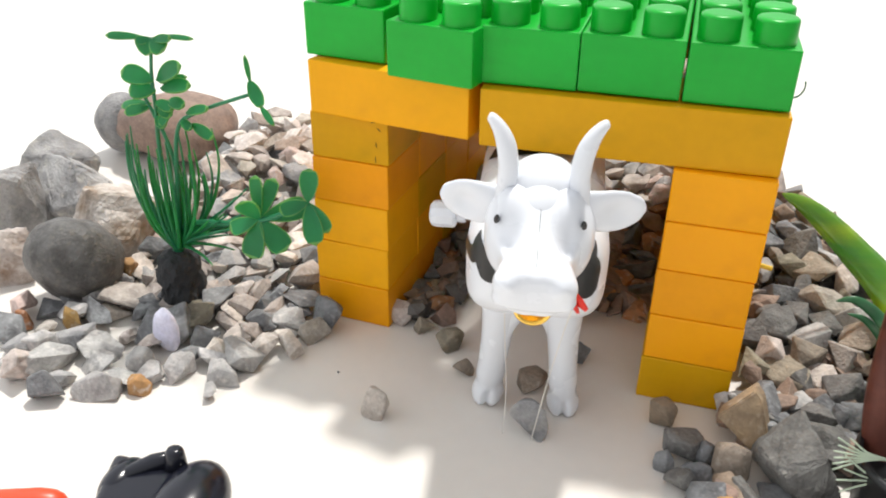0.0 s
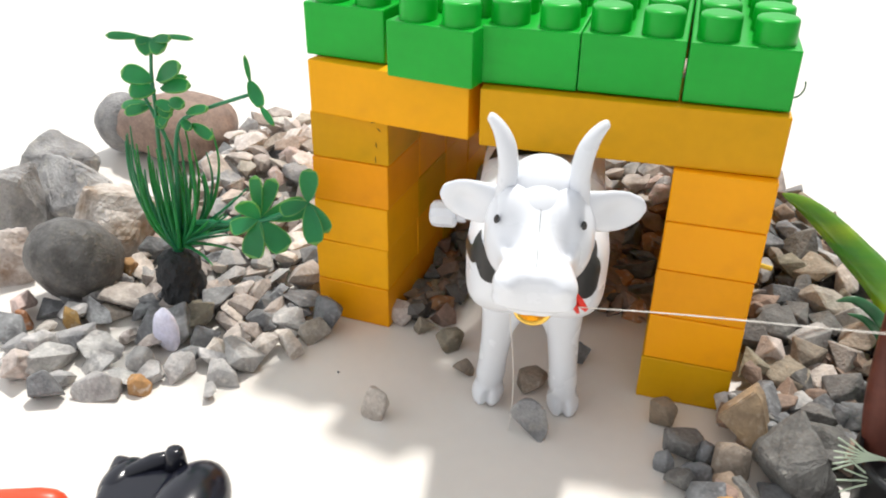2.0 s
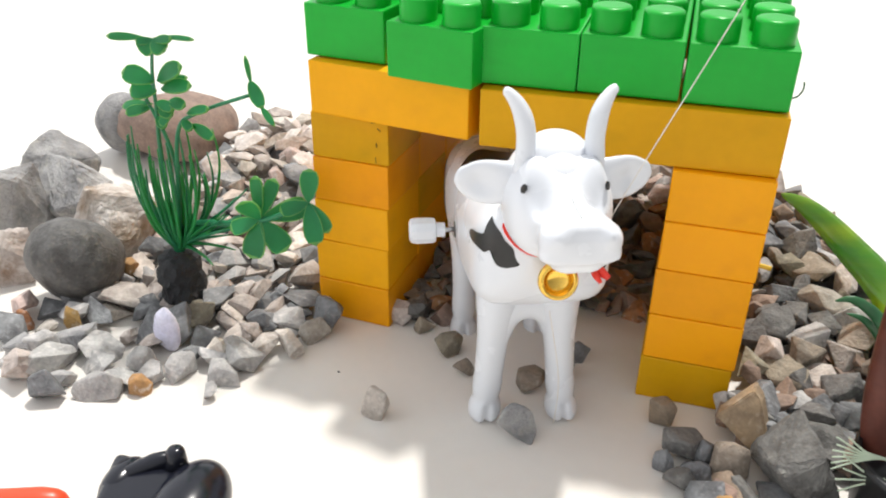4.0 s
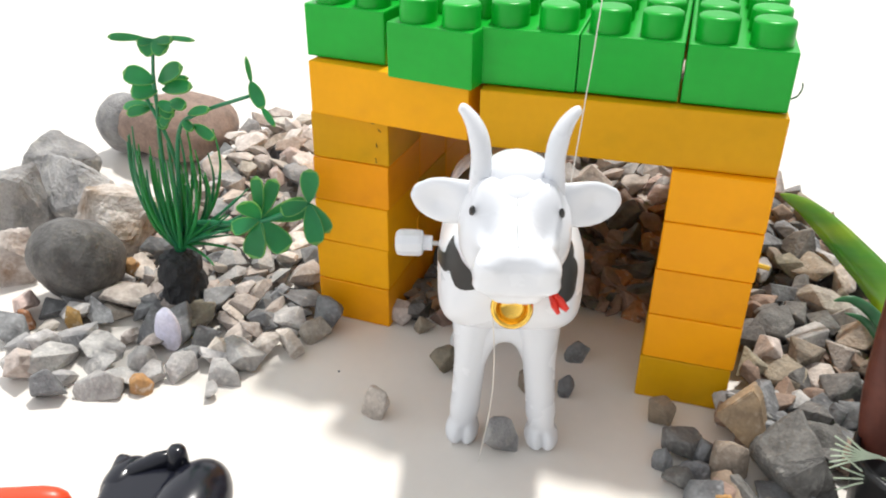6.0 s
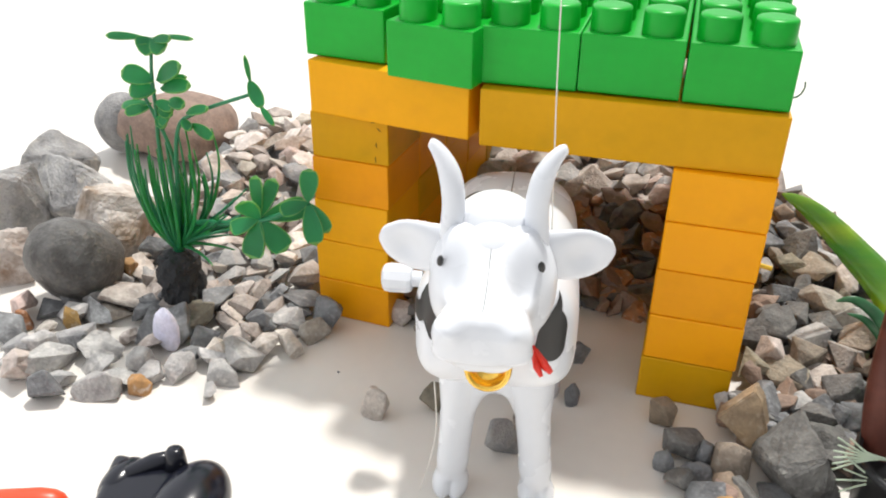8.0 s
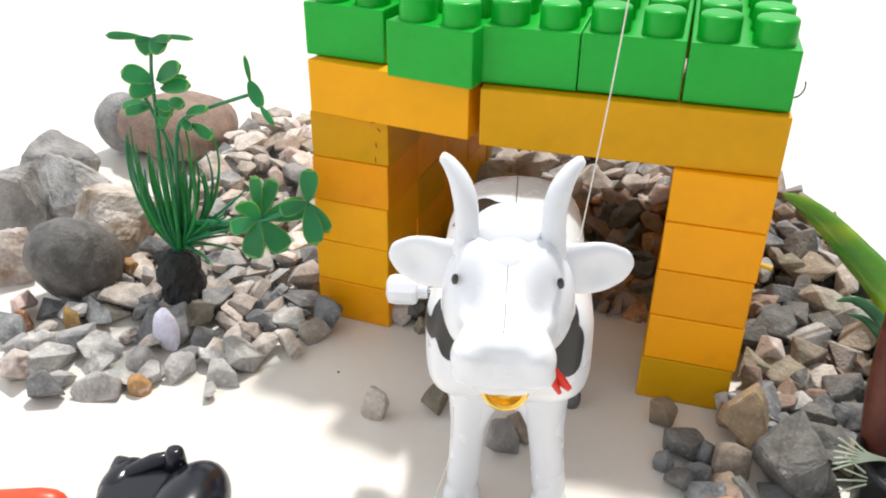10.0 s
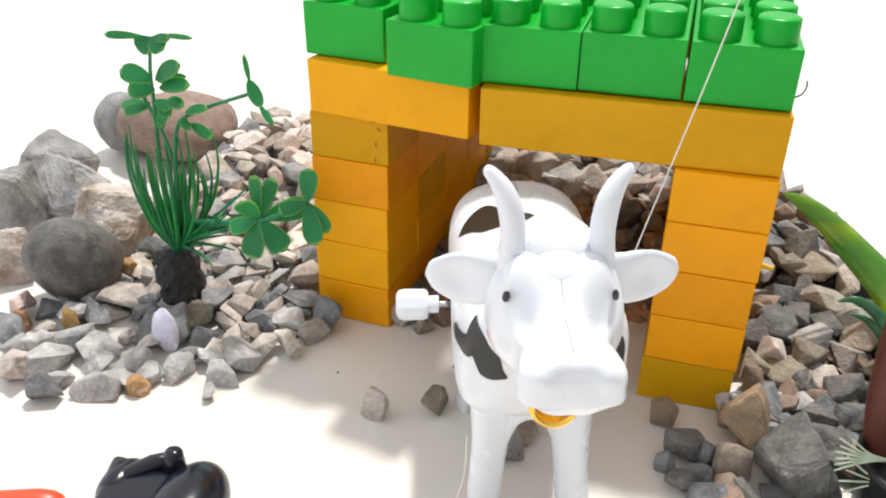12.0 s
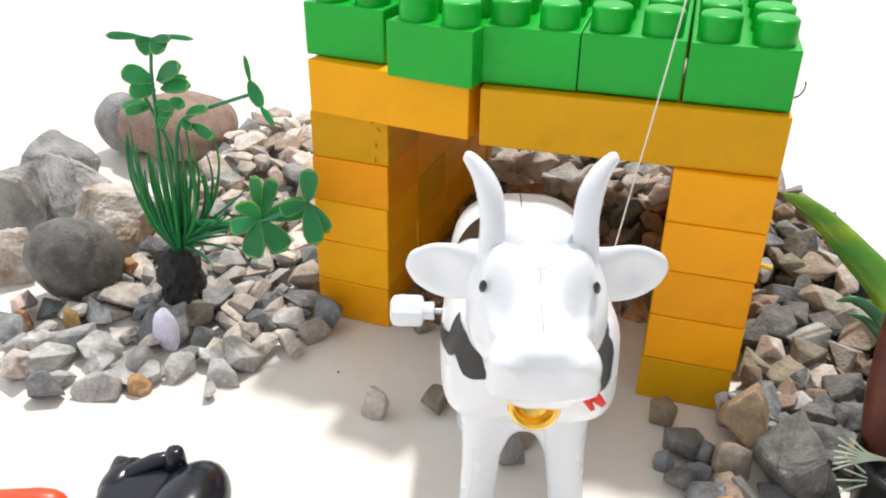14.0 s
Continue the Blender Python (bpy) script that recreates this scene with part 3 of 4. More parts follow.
# loose stones on the table
G = "loose stones on the table"
for x, y, z, a, b, c, mat, seed, label in (
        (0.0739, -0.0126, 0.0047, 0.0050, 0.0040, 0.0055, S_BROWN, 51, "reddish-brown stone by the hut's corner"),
        (0.0814, -0.0267, 0.0046, 0.0067, 0.0054, 0.0054, S_SHADED, 52, "grey stone in the shade"),
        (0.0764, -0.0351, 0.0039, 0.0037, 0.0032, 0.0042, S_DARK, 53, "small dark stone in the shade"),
        (0.0819, -0.0427, 0.0035, 0.0053, 0.0043, 0.0041, S_SHADED, 54, "flat grey stone in the shade"),
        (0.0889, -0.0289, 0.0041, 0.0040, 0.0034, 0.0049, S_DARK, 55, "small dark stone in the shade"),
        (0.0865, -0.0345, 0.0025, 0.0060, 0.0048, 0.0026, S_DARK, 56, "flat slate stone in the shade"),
        (0.1290, -0.0150, 0.0080, 0.0105, 0.0085, 0.0080, S_SHADED, 58, "angular grey stone behind the large rock"),
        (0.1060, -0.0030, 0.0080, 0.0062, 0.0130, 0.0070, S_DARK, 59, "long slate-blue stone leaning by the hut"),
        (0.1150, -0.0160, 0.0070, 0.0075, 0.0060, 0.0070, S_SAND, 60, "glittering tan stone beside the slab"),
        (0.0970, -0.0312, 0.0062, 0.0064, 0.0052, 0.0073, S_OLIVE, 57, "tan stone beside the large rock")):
    rock(x, y, z, a, b, c, mat, seed, label, (seed * 37) % 50 - 25, big=False, group=G)
for x, y, z, a, b, c, mat, seed, label in (
        (-0.0238, -0.0393, 0.0050, 0.0053, 0.0043, 0.0058, S_TAN, 61, "small pointed brown stone alone on the table"),
        (-0.0009, -0.0077, 0.0030, 0.0045, 0.0030, 0.0036, S_OLIVE, 62, "small brown stone under the cow"),
        (0.0393, 0.0160, 0.0032, 0.0051, 0.0041, 0.0038, S_DARK, 63, "small dark stone under the cow"),
        # stones in the hut: brown and olive tones hold its warm shade
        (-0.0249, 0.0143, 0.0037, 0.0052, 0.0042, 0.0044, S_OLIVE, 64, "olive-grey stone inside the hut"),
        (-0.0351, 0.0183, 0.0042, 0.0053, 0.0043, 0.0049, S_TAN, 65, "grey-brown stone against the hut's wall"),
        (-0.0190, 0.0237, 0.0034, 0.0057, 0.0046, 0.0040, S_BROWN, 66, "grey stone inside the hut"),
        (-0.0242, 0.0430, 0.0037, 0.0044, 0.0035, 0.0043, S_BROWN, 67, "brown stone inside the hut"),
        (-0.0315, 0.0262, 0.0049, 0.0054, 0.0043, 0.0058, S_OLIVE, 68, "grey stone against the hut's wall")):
    rock(x, y, z, a, b, c, mat, seed, label, (seed * 37) % 50 - 25, big=False, group=G)
kicked = rock(0.0295, -0.0310, 0.0056, 0.0073, 0.0058, 0.0066, S_ROCK, 71, "grey stone that the cow pushes along", 10, big=False, group=G)
nudged = rock(-0.0108, 0.0069, 0.0038, 0.0059, 0.0047, 0.0046, S_OLIVE, 72, "dark stone beside the cow's hind foot", 50, big=False, group=G)
flat_one = rock(0.0251, -0.0055, 0.0033, 0.0080, 0.0055, 0.0036, S_OLIVE, 73, "flat brown stone between the cow's feet", 80, big=False, group=G)
small_one = rock(0.0360, 0.0100, 0.0033, 0.0040, 0.0034, 0.0042, S_DARK, 74, "small dark stone behind the cow's foot", 20, big=False, group=G)
for x, y, z, a, b, c, mat, seed, label in (
        (-0.1413, -0.0697, 0.0058, 0.0071, 0.0057, 0.0062, S_DARK, 81, "dark slate stone at the gravel's edge"),
        (-0.1262, -0.0603, 0.0045, 0.0091, 0.0060, 0.0052, S_GREY, 82, "blocky grey stone at the gravel's edge"),
        (-0.1125, -0.0546, 0.0032, 0.0048, 0.0039, 0.0037, S_RUST, 83, "small orange-brown stone at the gravel's edge"),
        (-0.0862, -0.0395, 0.0030, 0.0085, 0.0060, 0.0038, S_GREY, 84, "flat grey stone at the gravel's edge"),
        (-0.0854, -0.0494, 0.0020, 0.0026, 0.0040, 0.0026, S_GREY, 85, "small grey splinter of stone on the table"),
        (-0.0717, -0.0158, 0.0040, 0.0079, 0.0058, 0.0044, S_PALE, 86, "pale stone lying in front of the hut"),
        (-0.0644, -0.0045, 0.0044, 0.0069, 0.0055, 0.0052, S_TAN, 87, "brown stone at the hut's foot"),
        (-0.0629, 0.0045, 0.0069, 0.0078, 0.0056, 0.0076, S_DARK, 88, "dark stone against the hut's foot")):
    rock(x, y, z, a, b, c, mat, seed, label, (seed * 31) % 50 - 25, big=False, group=G)
for x, y, z, a, b, c, mat, seed, label in (
        (-0.0916, -0.0293, 0.0050, 0.0072, 0.0057, 0.0045, S_TAN, 91, "brown stone on the gravel"),
        (-0.1036, -0.0399, 0.0045, 0.0048, 0.0080, 0.0050, S_GREY, 92, "long grey stone on the gravel"),
        (-0.1186, -0.0432, 0.0047, 0.0065, 0.0052, 0.0055, S_GREY, 93, "grey stone on the gravel"),
        (-0.1624, -0.0486, 0.0050, 0.0083, 0.0066, 0.0058, S_GREY, 94, "grey stone on the gravel"),
        (-0.1628, -0.0619, 0.0038, 0.0048, 0.0039, 0.0044, S_GREY, 95, "grey stone at the gravel's edge"),
        (-0.1614, -0.0302, 0.0062, 0.0036, 0.0031, 0.0064, S_RUST, 96, "upright orange-brown stone standing in gravel"),
        (-0.1831, -0.0335, 0.0038, 0.0047, 0.0037, 0.0045, S_RUST, 97, "small orange-brown stone among the gravel"),
        (-0.1531, -0.0170, 0.0035, 0.0092, 0.0073, 0.0038, S_TAN, 98, "flat tan stone on the gravel"),
        (-0.1616, 0.0074, 0.0064, 0.0060, 0.0048, 0.0056, S_RUST, 99, "rust-brown stone behind the dark cobble")):
    rock(x, y, z, a, b, c, mat, seed, label, (seed * 29) % 50 - 25, big=False, group=G)
rock(-0.1165, -0.0292, 0.0066, 0.0058, 0.0040, 0.0095, S_LILAC, 104, "smooth pale lilac pebble on the gravel", -12, smooth=True, big=False, group=G)

# gravel
PEBBLES, PEB = [], 0.0075
for s in range(30):
    bm = stone_mesh(200 + s, points=9 + s % 7, bevel=(0.07, 0.12)[s % 2])
    bmesh.ops.scale(bm, vec=(PEB, PEB, PEB), verts=bm.verts[:])
    me = bpy.data.meshes.new("gravel_stone")
    bm.to_mesh(me)
    bm.free()
    PEBBLES.append(me)
MIXES = ([S_GREY, S_TAN, S_ROCK, S_DARK, S_TAN, S_DARK, S_GREY, S_PALE, S_OLIVE, S_DARK, S_GREY, S_PINK],
         # right of the hut: darker stones carry the weaker light there
         [S_SHADED, S_OLIVE, S_GREY, S_TAN, S_DARK, S_OLIVE, S_SHADED, S_OLIVE, S_DARK, S_GREY, S_SHADED, S_BROWN],
         # mix 2 has dark tones for shaded places, mix 3 is pale
         [S_SHADED, S_OLIVE, S_BROWN, S_DARK, S_SHADED, S_DARK] * 2, [S_PINK, S_PALE, S_TAN, S_GREY, S_PALE, S_PINK, S_TAN, S_ROCK, S_PALE, S_PINK, S_GREY, S_TAN])
VARIANTS = ([], [], [], [])
for k, me in enumerate(PEBBLES):
    for which in range(4):
        for mat in (MIXES[which][k % 12], MIXES[which][(k * 5 + 2) % 12]):
            m2 = me.copy()
            m2.materials.append(mat)
            VARIANTS[which].append(m2)
# the third set puts the hut's shade and orange bounce into the stones
UNDER = ((S_GREY, S_TAN, S_TAN, S_DARK), (S_SHADED, S_BROWN, S_BROWN, S_DARK), (S_BROWN, S_RUST, S_BROWN, S_BLACKISH), (S_GREY, S_TAN, S_PALE, S_PINK))


def inside(p, poly):
    hit, j = False, len(poly) - 1
    for i in range(len(poly)):
        (xi, yi), (xj, yj) = poly[i], poly[j]
        if (yi > p[1]) != (yj > p[1]) and p[0] < (xj - xi) * (p[1] - yi) / (yj - yi) + xi:
            hit = not hit
        j = i
    return hit


def scatter(poly, count, gap, seed):
    """Places inside an outline that keep apart."""
    rng = random.Random(seed)
    xs, ys = [p[0] for p in poly], [p[1] for p in poly]
    out, tries = [], 0
    while len(out) < count and tries < count * 60:
        tries += 1
        p = (rng.uniform(min(xs), max(xs)), rng.uniform(min(ys), max(ys)))
        if inside(p, poly) and all((p[0] - q[0])**2 + (p[1] - q[1])**2 < 9 and math.hypot(p[0] - q[0], p[1] - q[1]) > gap for q in out):
            out.append(p)
    return out


def pile(poly, count, gap, height, seed, label, group, size=(0.0055, 0.0098), under=240, singly=True, mix=0, far_mix=None, far_y=0.0, flatness=(0.30, 0.66)):
    rng = random.Random(seed)
    verts, faces, mats = [], [], []
    for x, y in scatter(poly, count, gap, seed):
        s = rng.uniform(*size)
        a, b, c = s * rng.uniform(0.85, 1.4), s * rng.uniform(0.6, 1.0), s * rng.uniform(*flatness)
        m = pose(x, y, height(x, y) + c * 0.8, rng.uniform(-32, 32), rng.uniform(-32, 32), rng.uniform(0, 360))
        size_m = Matrix.Diagonal((a / PEB, b / PEB, c / PEB, 1))
        if not singly:
            m = m @ size_m
            me = rng.choice(PEBBLES)
            base, k = len(verts), rng.randrange(4)
            verts += [tuple(m @ v.co) for v in me.vertices]
            faces += [[base + i for i in f.vertices] for f in me.polygons]
            mats += [k] * len(me.polygons)
            continue
        shape = rng.choice(VARIANTS[mix if far_mix is None or y + rng.uniform(-0.02, 0.02) < far_y else far_mix]).copy()
        shape.transform(Matrix.Translation((s, b, c)) @ size_m)
        m = m @ Matrix.Translation((-s, -b, -c))
        ob = new("gravel_stone", shape)
        ob.matrix_basis = m
        tagged(ob, label, "stone", group)
    # the stones beneath, that only show in the gaps
    for x, y in scatter(poly, under, gap * 0.55, seed + 1):
        if y < -0.012 and x < 0:
            continue
        me = rng.choice(PEBBLES)
        s = rng.uniform(size[0], size[1]) * 0.85
        lift = rng.uniform(0, 1) * height(x, y)
        m = pose(x, y, lift + s * 0.4, rng.uniform(-40, 40), rng.uniform(-40, 40), rng.uniform(0, 360)) @ Matrix.Diagonal((s / PEB, s * 0.9 / PEB, s * 0.65 / PEB, 1))
        base = len(verts)
        verts += [tuple(m @ v.co) for v in me.vertices]
        k = rng.randrange(4)
        for f in me.polygons:
            faces.append([base + i for i in f.vertices])
            mats.append(k)
    me = bpy.data.meshes.new("gravel")
    me.from_pydata(verts, [], faces)
    for mat in UNDER[mix]:
        me.materials.append(mat)
    me.polygons.foreach_set("material_index", mats)
    tagged(new("gravel", me), "mixed grey and brown gravel heaped on the table", "gravel", kind="stuff")


LEFT = [(-0.199, -0.031), (-0.162, -0.062), (-0.145, -0.062), (-0.123, -0.055), (-0.090, -0.040), (-0.081, -0.025), (-0.075, -0.010), (-0.080, 0.030), (-0.080, 0.16), (-0.130, 0.168), (-0.172, 0.172),
        (-0.180, 0.130), (-0.176, 0.090), (-0.166, 0.050), (-0.163, 0.009), (-0.177, -0.015)]
RIGHT = [(0.104, 0.150), (0.103, 0.012), (0.094, -0.008), (0.106, -0.018), (0.128, -0.020), (0.160, -0.018), (0.168, 0.04), (0.150, 0.075), (0.132, 0.125), (0.118, 0.155)]
FRONT_RIGHT = [(0.088, -0.048), (0.100, -0.040), (0.128, -0.045), (0.140, -0.035), (0.135, -0.060), (0.095, -0.060)]
INSIDE = [(-0.020, 0.075), (0.005, 0.055), (0.063, 0.052), (0.063, 0.132), (-0.034, 0.132), (-0.034, 0.10)]
HUT_SIDE = [(-0.036, 0.024), (-0.028, 0.020), (-0.016, 0.040), (-0.018, 0.085), (-0.034, 0.085)]
BEHIND = [(-0.034, 0.128), (0.064, 0.128), (0.075, 0.24), (-0.030, 0.24)]
ramp_up = lambda v, a, b: max(0.0, min(1.0, (v - a) / (b - a)))
pile(LEFT, 150, 0.0106, lambda x, y: 0.004 * ramp_up(y, -0.05, 0.0) + 0.016 * ramp_up(y, 0.0, 0.14), 5, "broken grey and brown gravel stone", "gravel left of the hut", far_mix=3, far_y=0.055)
pile(RIGHT, 165, 0.0092, lambda x, y: 0.005 + 0.016 * ramp_up(y, 0.0, 0.10), 9, "broken grey and tan gravel stone", "gravel right of the hut", size=(0.0054, 0.0092), mix=1, flatness=(0.42, 0.85))
# gravel under the roof: ordinary stones, darkened and reddened by colour for the shade
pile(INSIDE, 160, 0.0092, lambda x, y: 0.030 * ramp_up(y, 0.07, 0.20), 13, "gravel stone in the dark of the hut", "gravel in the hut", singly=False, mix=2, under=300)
pile(HUT_SIDE, 24, 0.0080, lambda x, y: 0.004 * ramp_up(y, 0.02, 0.06), 21, "stone along the inside of the hut wall, coloured for shade", "gravel in the hut", size=(0.0042, 0.0075), under=20, mix=2, flatness=(0.42, 0.85))
# the steep rise beyond y = 0.18 is unseen, added to block light from behind
pile(BEHIND, 130, 0.0086, lambda x, y: 0.032 * ramp_up(y, 0.07, 0.20) + 0.045 * ramp_up(y, 0.18, 0.24), 15, "gravel stone behind the hut", "gravel in the hut", singly=False, mix=3, under=260, flatness=(0.42, 0.85))
# the dark mix again, so these stones hold the shade in their colour
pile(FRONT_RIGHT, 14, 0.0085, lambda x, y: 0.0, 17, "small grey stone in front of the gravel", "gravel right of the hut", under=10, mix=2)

# ---- plants ----
LEAF = material("green_leaf_plastic", (0.030, 0.29, 0.105), 0.38, vary=0.15, scale=90, bump=0.1, bump_scale=400, second=(0.018, 0.20, 0.075), by_object=0.15, glow_through=(0.16, 0.60, 0.07))
RIM = material("pale_leaf_rim", (0.17, 0.46, 0.13), 0.4, vary=0.15, glow_through=(0.5, 0.8, 0.15))
STEM = material("green_stem_plastic", (0.016, 0.20, 0.08), 0.4, vary=0.15)
CLAY = material("dark_clay", (0.035, 0.037, 0.04), 0.85, vary=0.3, scale=150, bump=0.9, bump_scale=500, dist=0.002)
SWORD = material("sword_leaf", (0.06, 0.28, 0.03), 0.2, vary=0.15, scale=70, bump=0.15, bump_scale=260, second=(0.34, 0.50, 0.03), coat=0.8, glow_through=(0.35, 0.65, 0.03))
FROND = material("dark_frond", (0.03, 0.14, 0.05), 0.4, vary=0.2)
SPRIG = material("grey_green_sprig", (0.46, 0.55, 0.42), 0.5, vary=0.15)
nt = SWORD.node_tree
streak_map = nt.nodes.new("ShaderNodeMapping")
streak_map.inputs["Scale"].default_value = (0.30, 0.25, 1.6)
streak_map.inputs["Rotation"].default_value = (0, radians(35), 0)
streak_from = [x for x in nt.nodes if x.bl_idname == "ShaderNodeTexCoord"][0]
nt.links.new(streak_from.outputs["Object"], streak_map.inputs["Vector"])
for x in nt.nodes:
    if x.bl_idname == "ShaderNodeTexNoise":
        nt.links.new(streak_map.outputs[0], x.inputs["Vector"])
BARK = material("red_brown_trunk", (0.12, 0.030, 0.018), 0.55, vary=0.3, scale=120, bump=0.5, bump_scale=350)
POT = material("black_pot", (0.012, 0.013, 0.015), 0.4, vary=0.2)
RED_TOY = material("orange_red_plastic", (0.80, 0.07, 0.02), 0.35, vary=0.06, bump=0.03)
BLACK_TOY = material("black_gloss_plastic", (0.008, 0.009, 0.016), 0.20, vary=0.1, bump=0.02, bump_scale=90)
VIEW = Vector((0.25, -0.85, 0.45)).normalized()


def leaf_bm(base, tip, width, face=VIEW, cup=0.12, bend=0.0, widest=0.62, rim=True, thick=0.00035, n=12):
    """A leaf from base to tip: a thin cupped blade with thickness and a paler rim."""
    base, tip = Vector(base), Vector(tip)
    d = tip - base
    L = d.length
    d.normalize()
    side = d.cross(face).normalized()
    up = side.cross(d).normalized()
    bm = bmesh.new()
    cols = (-1, -0.9, -0.45, 0, 0.45, 0.9, 1)
    grid = []
    for i in range(n + 1):
        u = i / n
        a, b = widest, 1 - widest
        w = width * 0.5 * (max(0.0, u) ** (a * 1.3)) * (max(0.0, 1 - u) ** (b * 1.1)) / ((a ** (a * 1.3)) * (b ** (b * 1.1)))
        w = max(w, width * 0.05)
        row = []
        for s in cols:
            p = base + d * (L * u) + side * (w * s) + up * (cup * w * (s * s - 0.3) + bend * L * math.sin(u * math.pi) + 0.0003 * (abs(s) < 0.1))
            row.append(p)
        grid.append(row)
    top = [[bm.verts.new(p + up * thick) for p in row] for row in grid]
    bot = [[bm.verts.new(p - up * thick) for p in row] for row in grid]
    m = len(cols) - 1
    for i in range(n):
        for j in range(m):
            edge = rim and (j in (0, m - 1) or i >= n - 1)
            f = bm.faces.new((top[i][j], top[i + 1][j], top[i + 1][j + 1], top[i][j + 1]))
            g = bm.faces.new((bot[i][j], bot[i][j + 1], bot[i + 1][j + 1], bot[i + 1][j]))
            f.material_index = g.material_index = 1 if edge else 0
        bm.faces.new((top[i][0], bot[i][0], bot[i + 1][0], top[i + 1][0])).material_index = 1 if rim else 0
        bm.faces.new((top[i][m], top[i + 1][m], bot[i + 1][m], bot[i][m])).material_index = 1 if rim else 0
    for i in (0, n):
        for j in range(m):
            bm.faces.new((top[i][j], top[i][j + 1], bot[i][j + 1], bot[i][j]) if i == 0 else (top[i][j + 1], top[i][j], bot[i][j], bot[i][j + 1]))
    bmesh.ops.recalc_face_normals(bm, faces=bm.faces[:])
    return bm


def leaf(parent, base, tip, width, mat=None, name="leaf", **kw):
    ob = part(name, leaf_bm(base, tip, width, **kw), mat or LEAF, parent, smooth=True)
    ob.data.materials.append(RIM)
    return ob


def curve_pts(pts, n=10):
    """A smooth line through a few points."""
    pts = [Vector(p) for p in pts]
    out = []
    for i in range(len(pts) - 1):
        p0, p1, p2, p3 = pts[max(i - 1, 0)], pts[i], pts[i + 1], pts[min(i + 2, len(pts) - 1)]
        for k in range(n):
            t = k / n
            out.append(0.5 * ((2 * p1) + (p2 - p0) * t + (2 * p0 - 5 * p1 + 4 * p2 - p3) * t * t + (3 * p1 - p0 - 3 * p2 + p3) * t ** 3))
    return out + [pts[-1]]


def stem(parent, pts, r0, r1, mat=None, name="stem", n=8):
    line = curve_pts(pts, n)
    bm = bmesh.new()
    tube(bm, line, [r0 + (r1 - r0) * i / (len(line) - 1) for i in range(len(line))], 7)
    return part(name, bm, mat or STEM, parent, smooth=True)


PX, PY = -0.1265, -0.002
plant = thing("plastic_plant", pose(PX, PY, 0), "green plastic aquarium plant rooted in a dark clay block", "plant")


def P(x, z, y=0.0):
    """A place on the plant, given in the table's x and z."""
    return Vector((x - PX, y - PY, z))


rb = bmesh.new()
lathe(rb, [(0.0030, 0.0), (0.0098, 0.0), (0.0108, 0.0012)] + [(0.0108 - 0.0012 * k / 9, 0.0012 + 0.0245 * k / 9) for k in range(1, 10)] + [(0.0078, 0.0275), (0.0040, 0.0285)], 40)
for v in rb.verts:
    k = 1 + 0.24 * noise.noise(v.co * 130) + 0.16 * noise.noise(v.co * 330) + 0.05 * noise.noise(v.co * 900)
    v.co.x, v.co.y = v.co.x * k * 0.9, v.co.y * k * 0.88
    v.co.z *= 1 + 0.06 * noise.noise(v.co * 200)
part("clay_base", rb, CLAY, plant, "rough dark clay root block")
stem(plant, [P(-0.1268, 0.020), P(-0.1270, 0.030), P(-0.1260, 0.037)], 0.0024, 0.0018)
stem(plant, [P(-0.1262, 0.028), P(-0.1275, 0.052), P(-0.1290, 0.074, 0.002), P(-0.1262, 0.088), P(-0.1252, 0.1037), P(-0.1228, 0.1165)], 0.0011, 0.0006)
stem(plant, [P(-0.1262, 0.028), P(-0.1240, 0.058, 0.003), P(-0.1230, 0.076), P(-0.1300, 0.094), P(-0.1310, 0.097)], 0.0010, 0.0006)
stem(plant, [P(-0.1260, 0.028), P(-0.1200, 0.060, -0.003), P(-0.1180, 0.082), P(-0.109, 0.0902), P(-0.0854, 0.0998)], 0.0010, 0.0007)
stem(plant, [P(-0.1262, 0.028), P(-0.1215, 0.040), P(-0.1100, 0.0455, -0.003), P(-0.0968, 0.0484, -0.005), P(-0.0789, 0.0538, -0.006), P(-0.0640, 0.0625, -0.006)], 0.0016, 0.0010)
# whorl at the top
for bx, bz, tx, tz, ty, w in ((-0.125, 0.1171, -0.1398, 0.1172, -0.003, 0.003), (-0.1191, 0.118, -0.1031, 0.1191, -0.003, 0.0019), (-0.1217, 0.1169, -0.1266, 0.1128, -0.003, 0.0072),
                               (-0.1226, 0.1169, -0.116, 0.1137, -0.003, 0.007), (-0.1223, 0.1163, -0.1277, 0.1164, -0.003, 0.0031), (-0.1223, 0.1163, -0.1123, 0.1185, -0.003, 0.0033)):
    leaf(plant, P(bx, bz), P(tx, tz, ty), w, face=VIEW, bend=0.05)
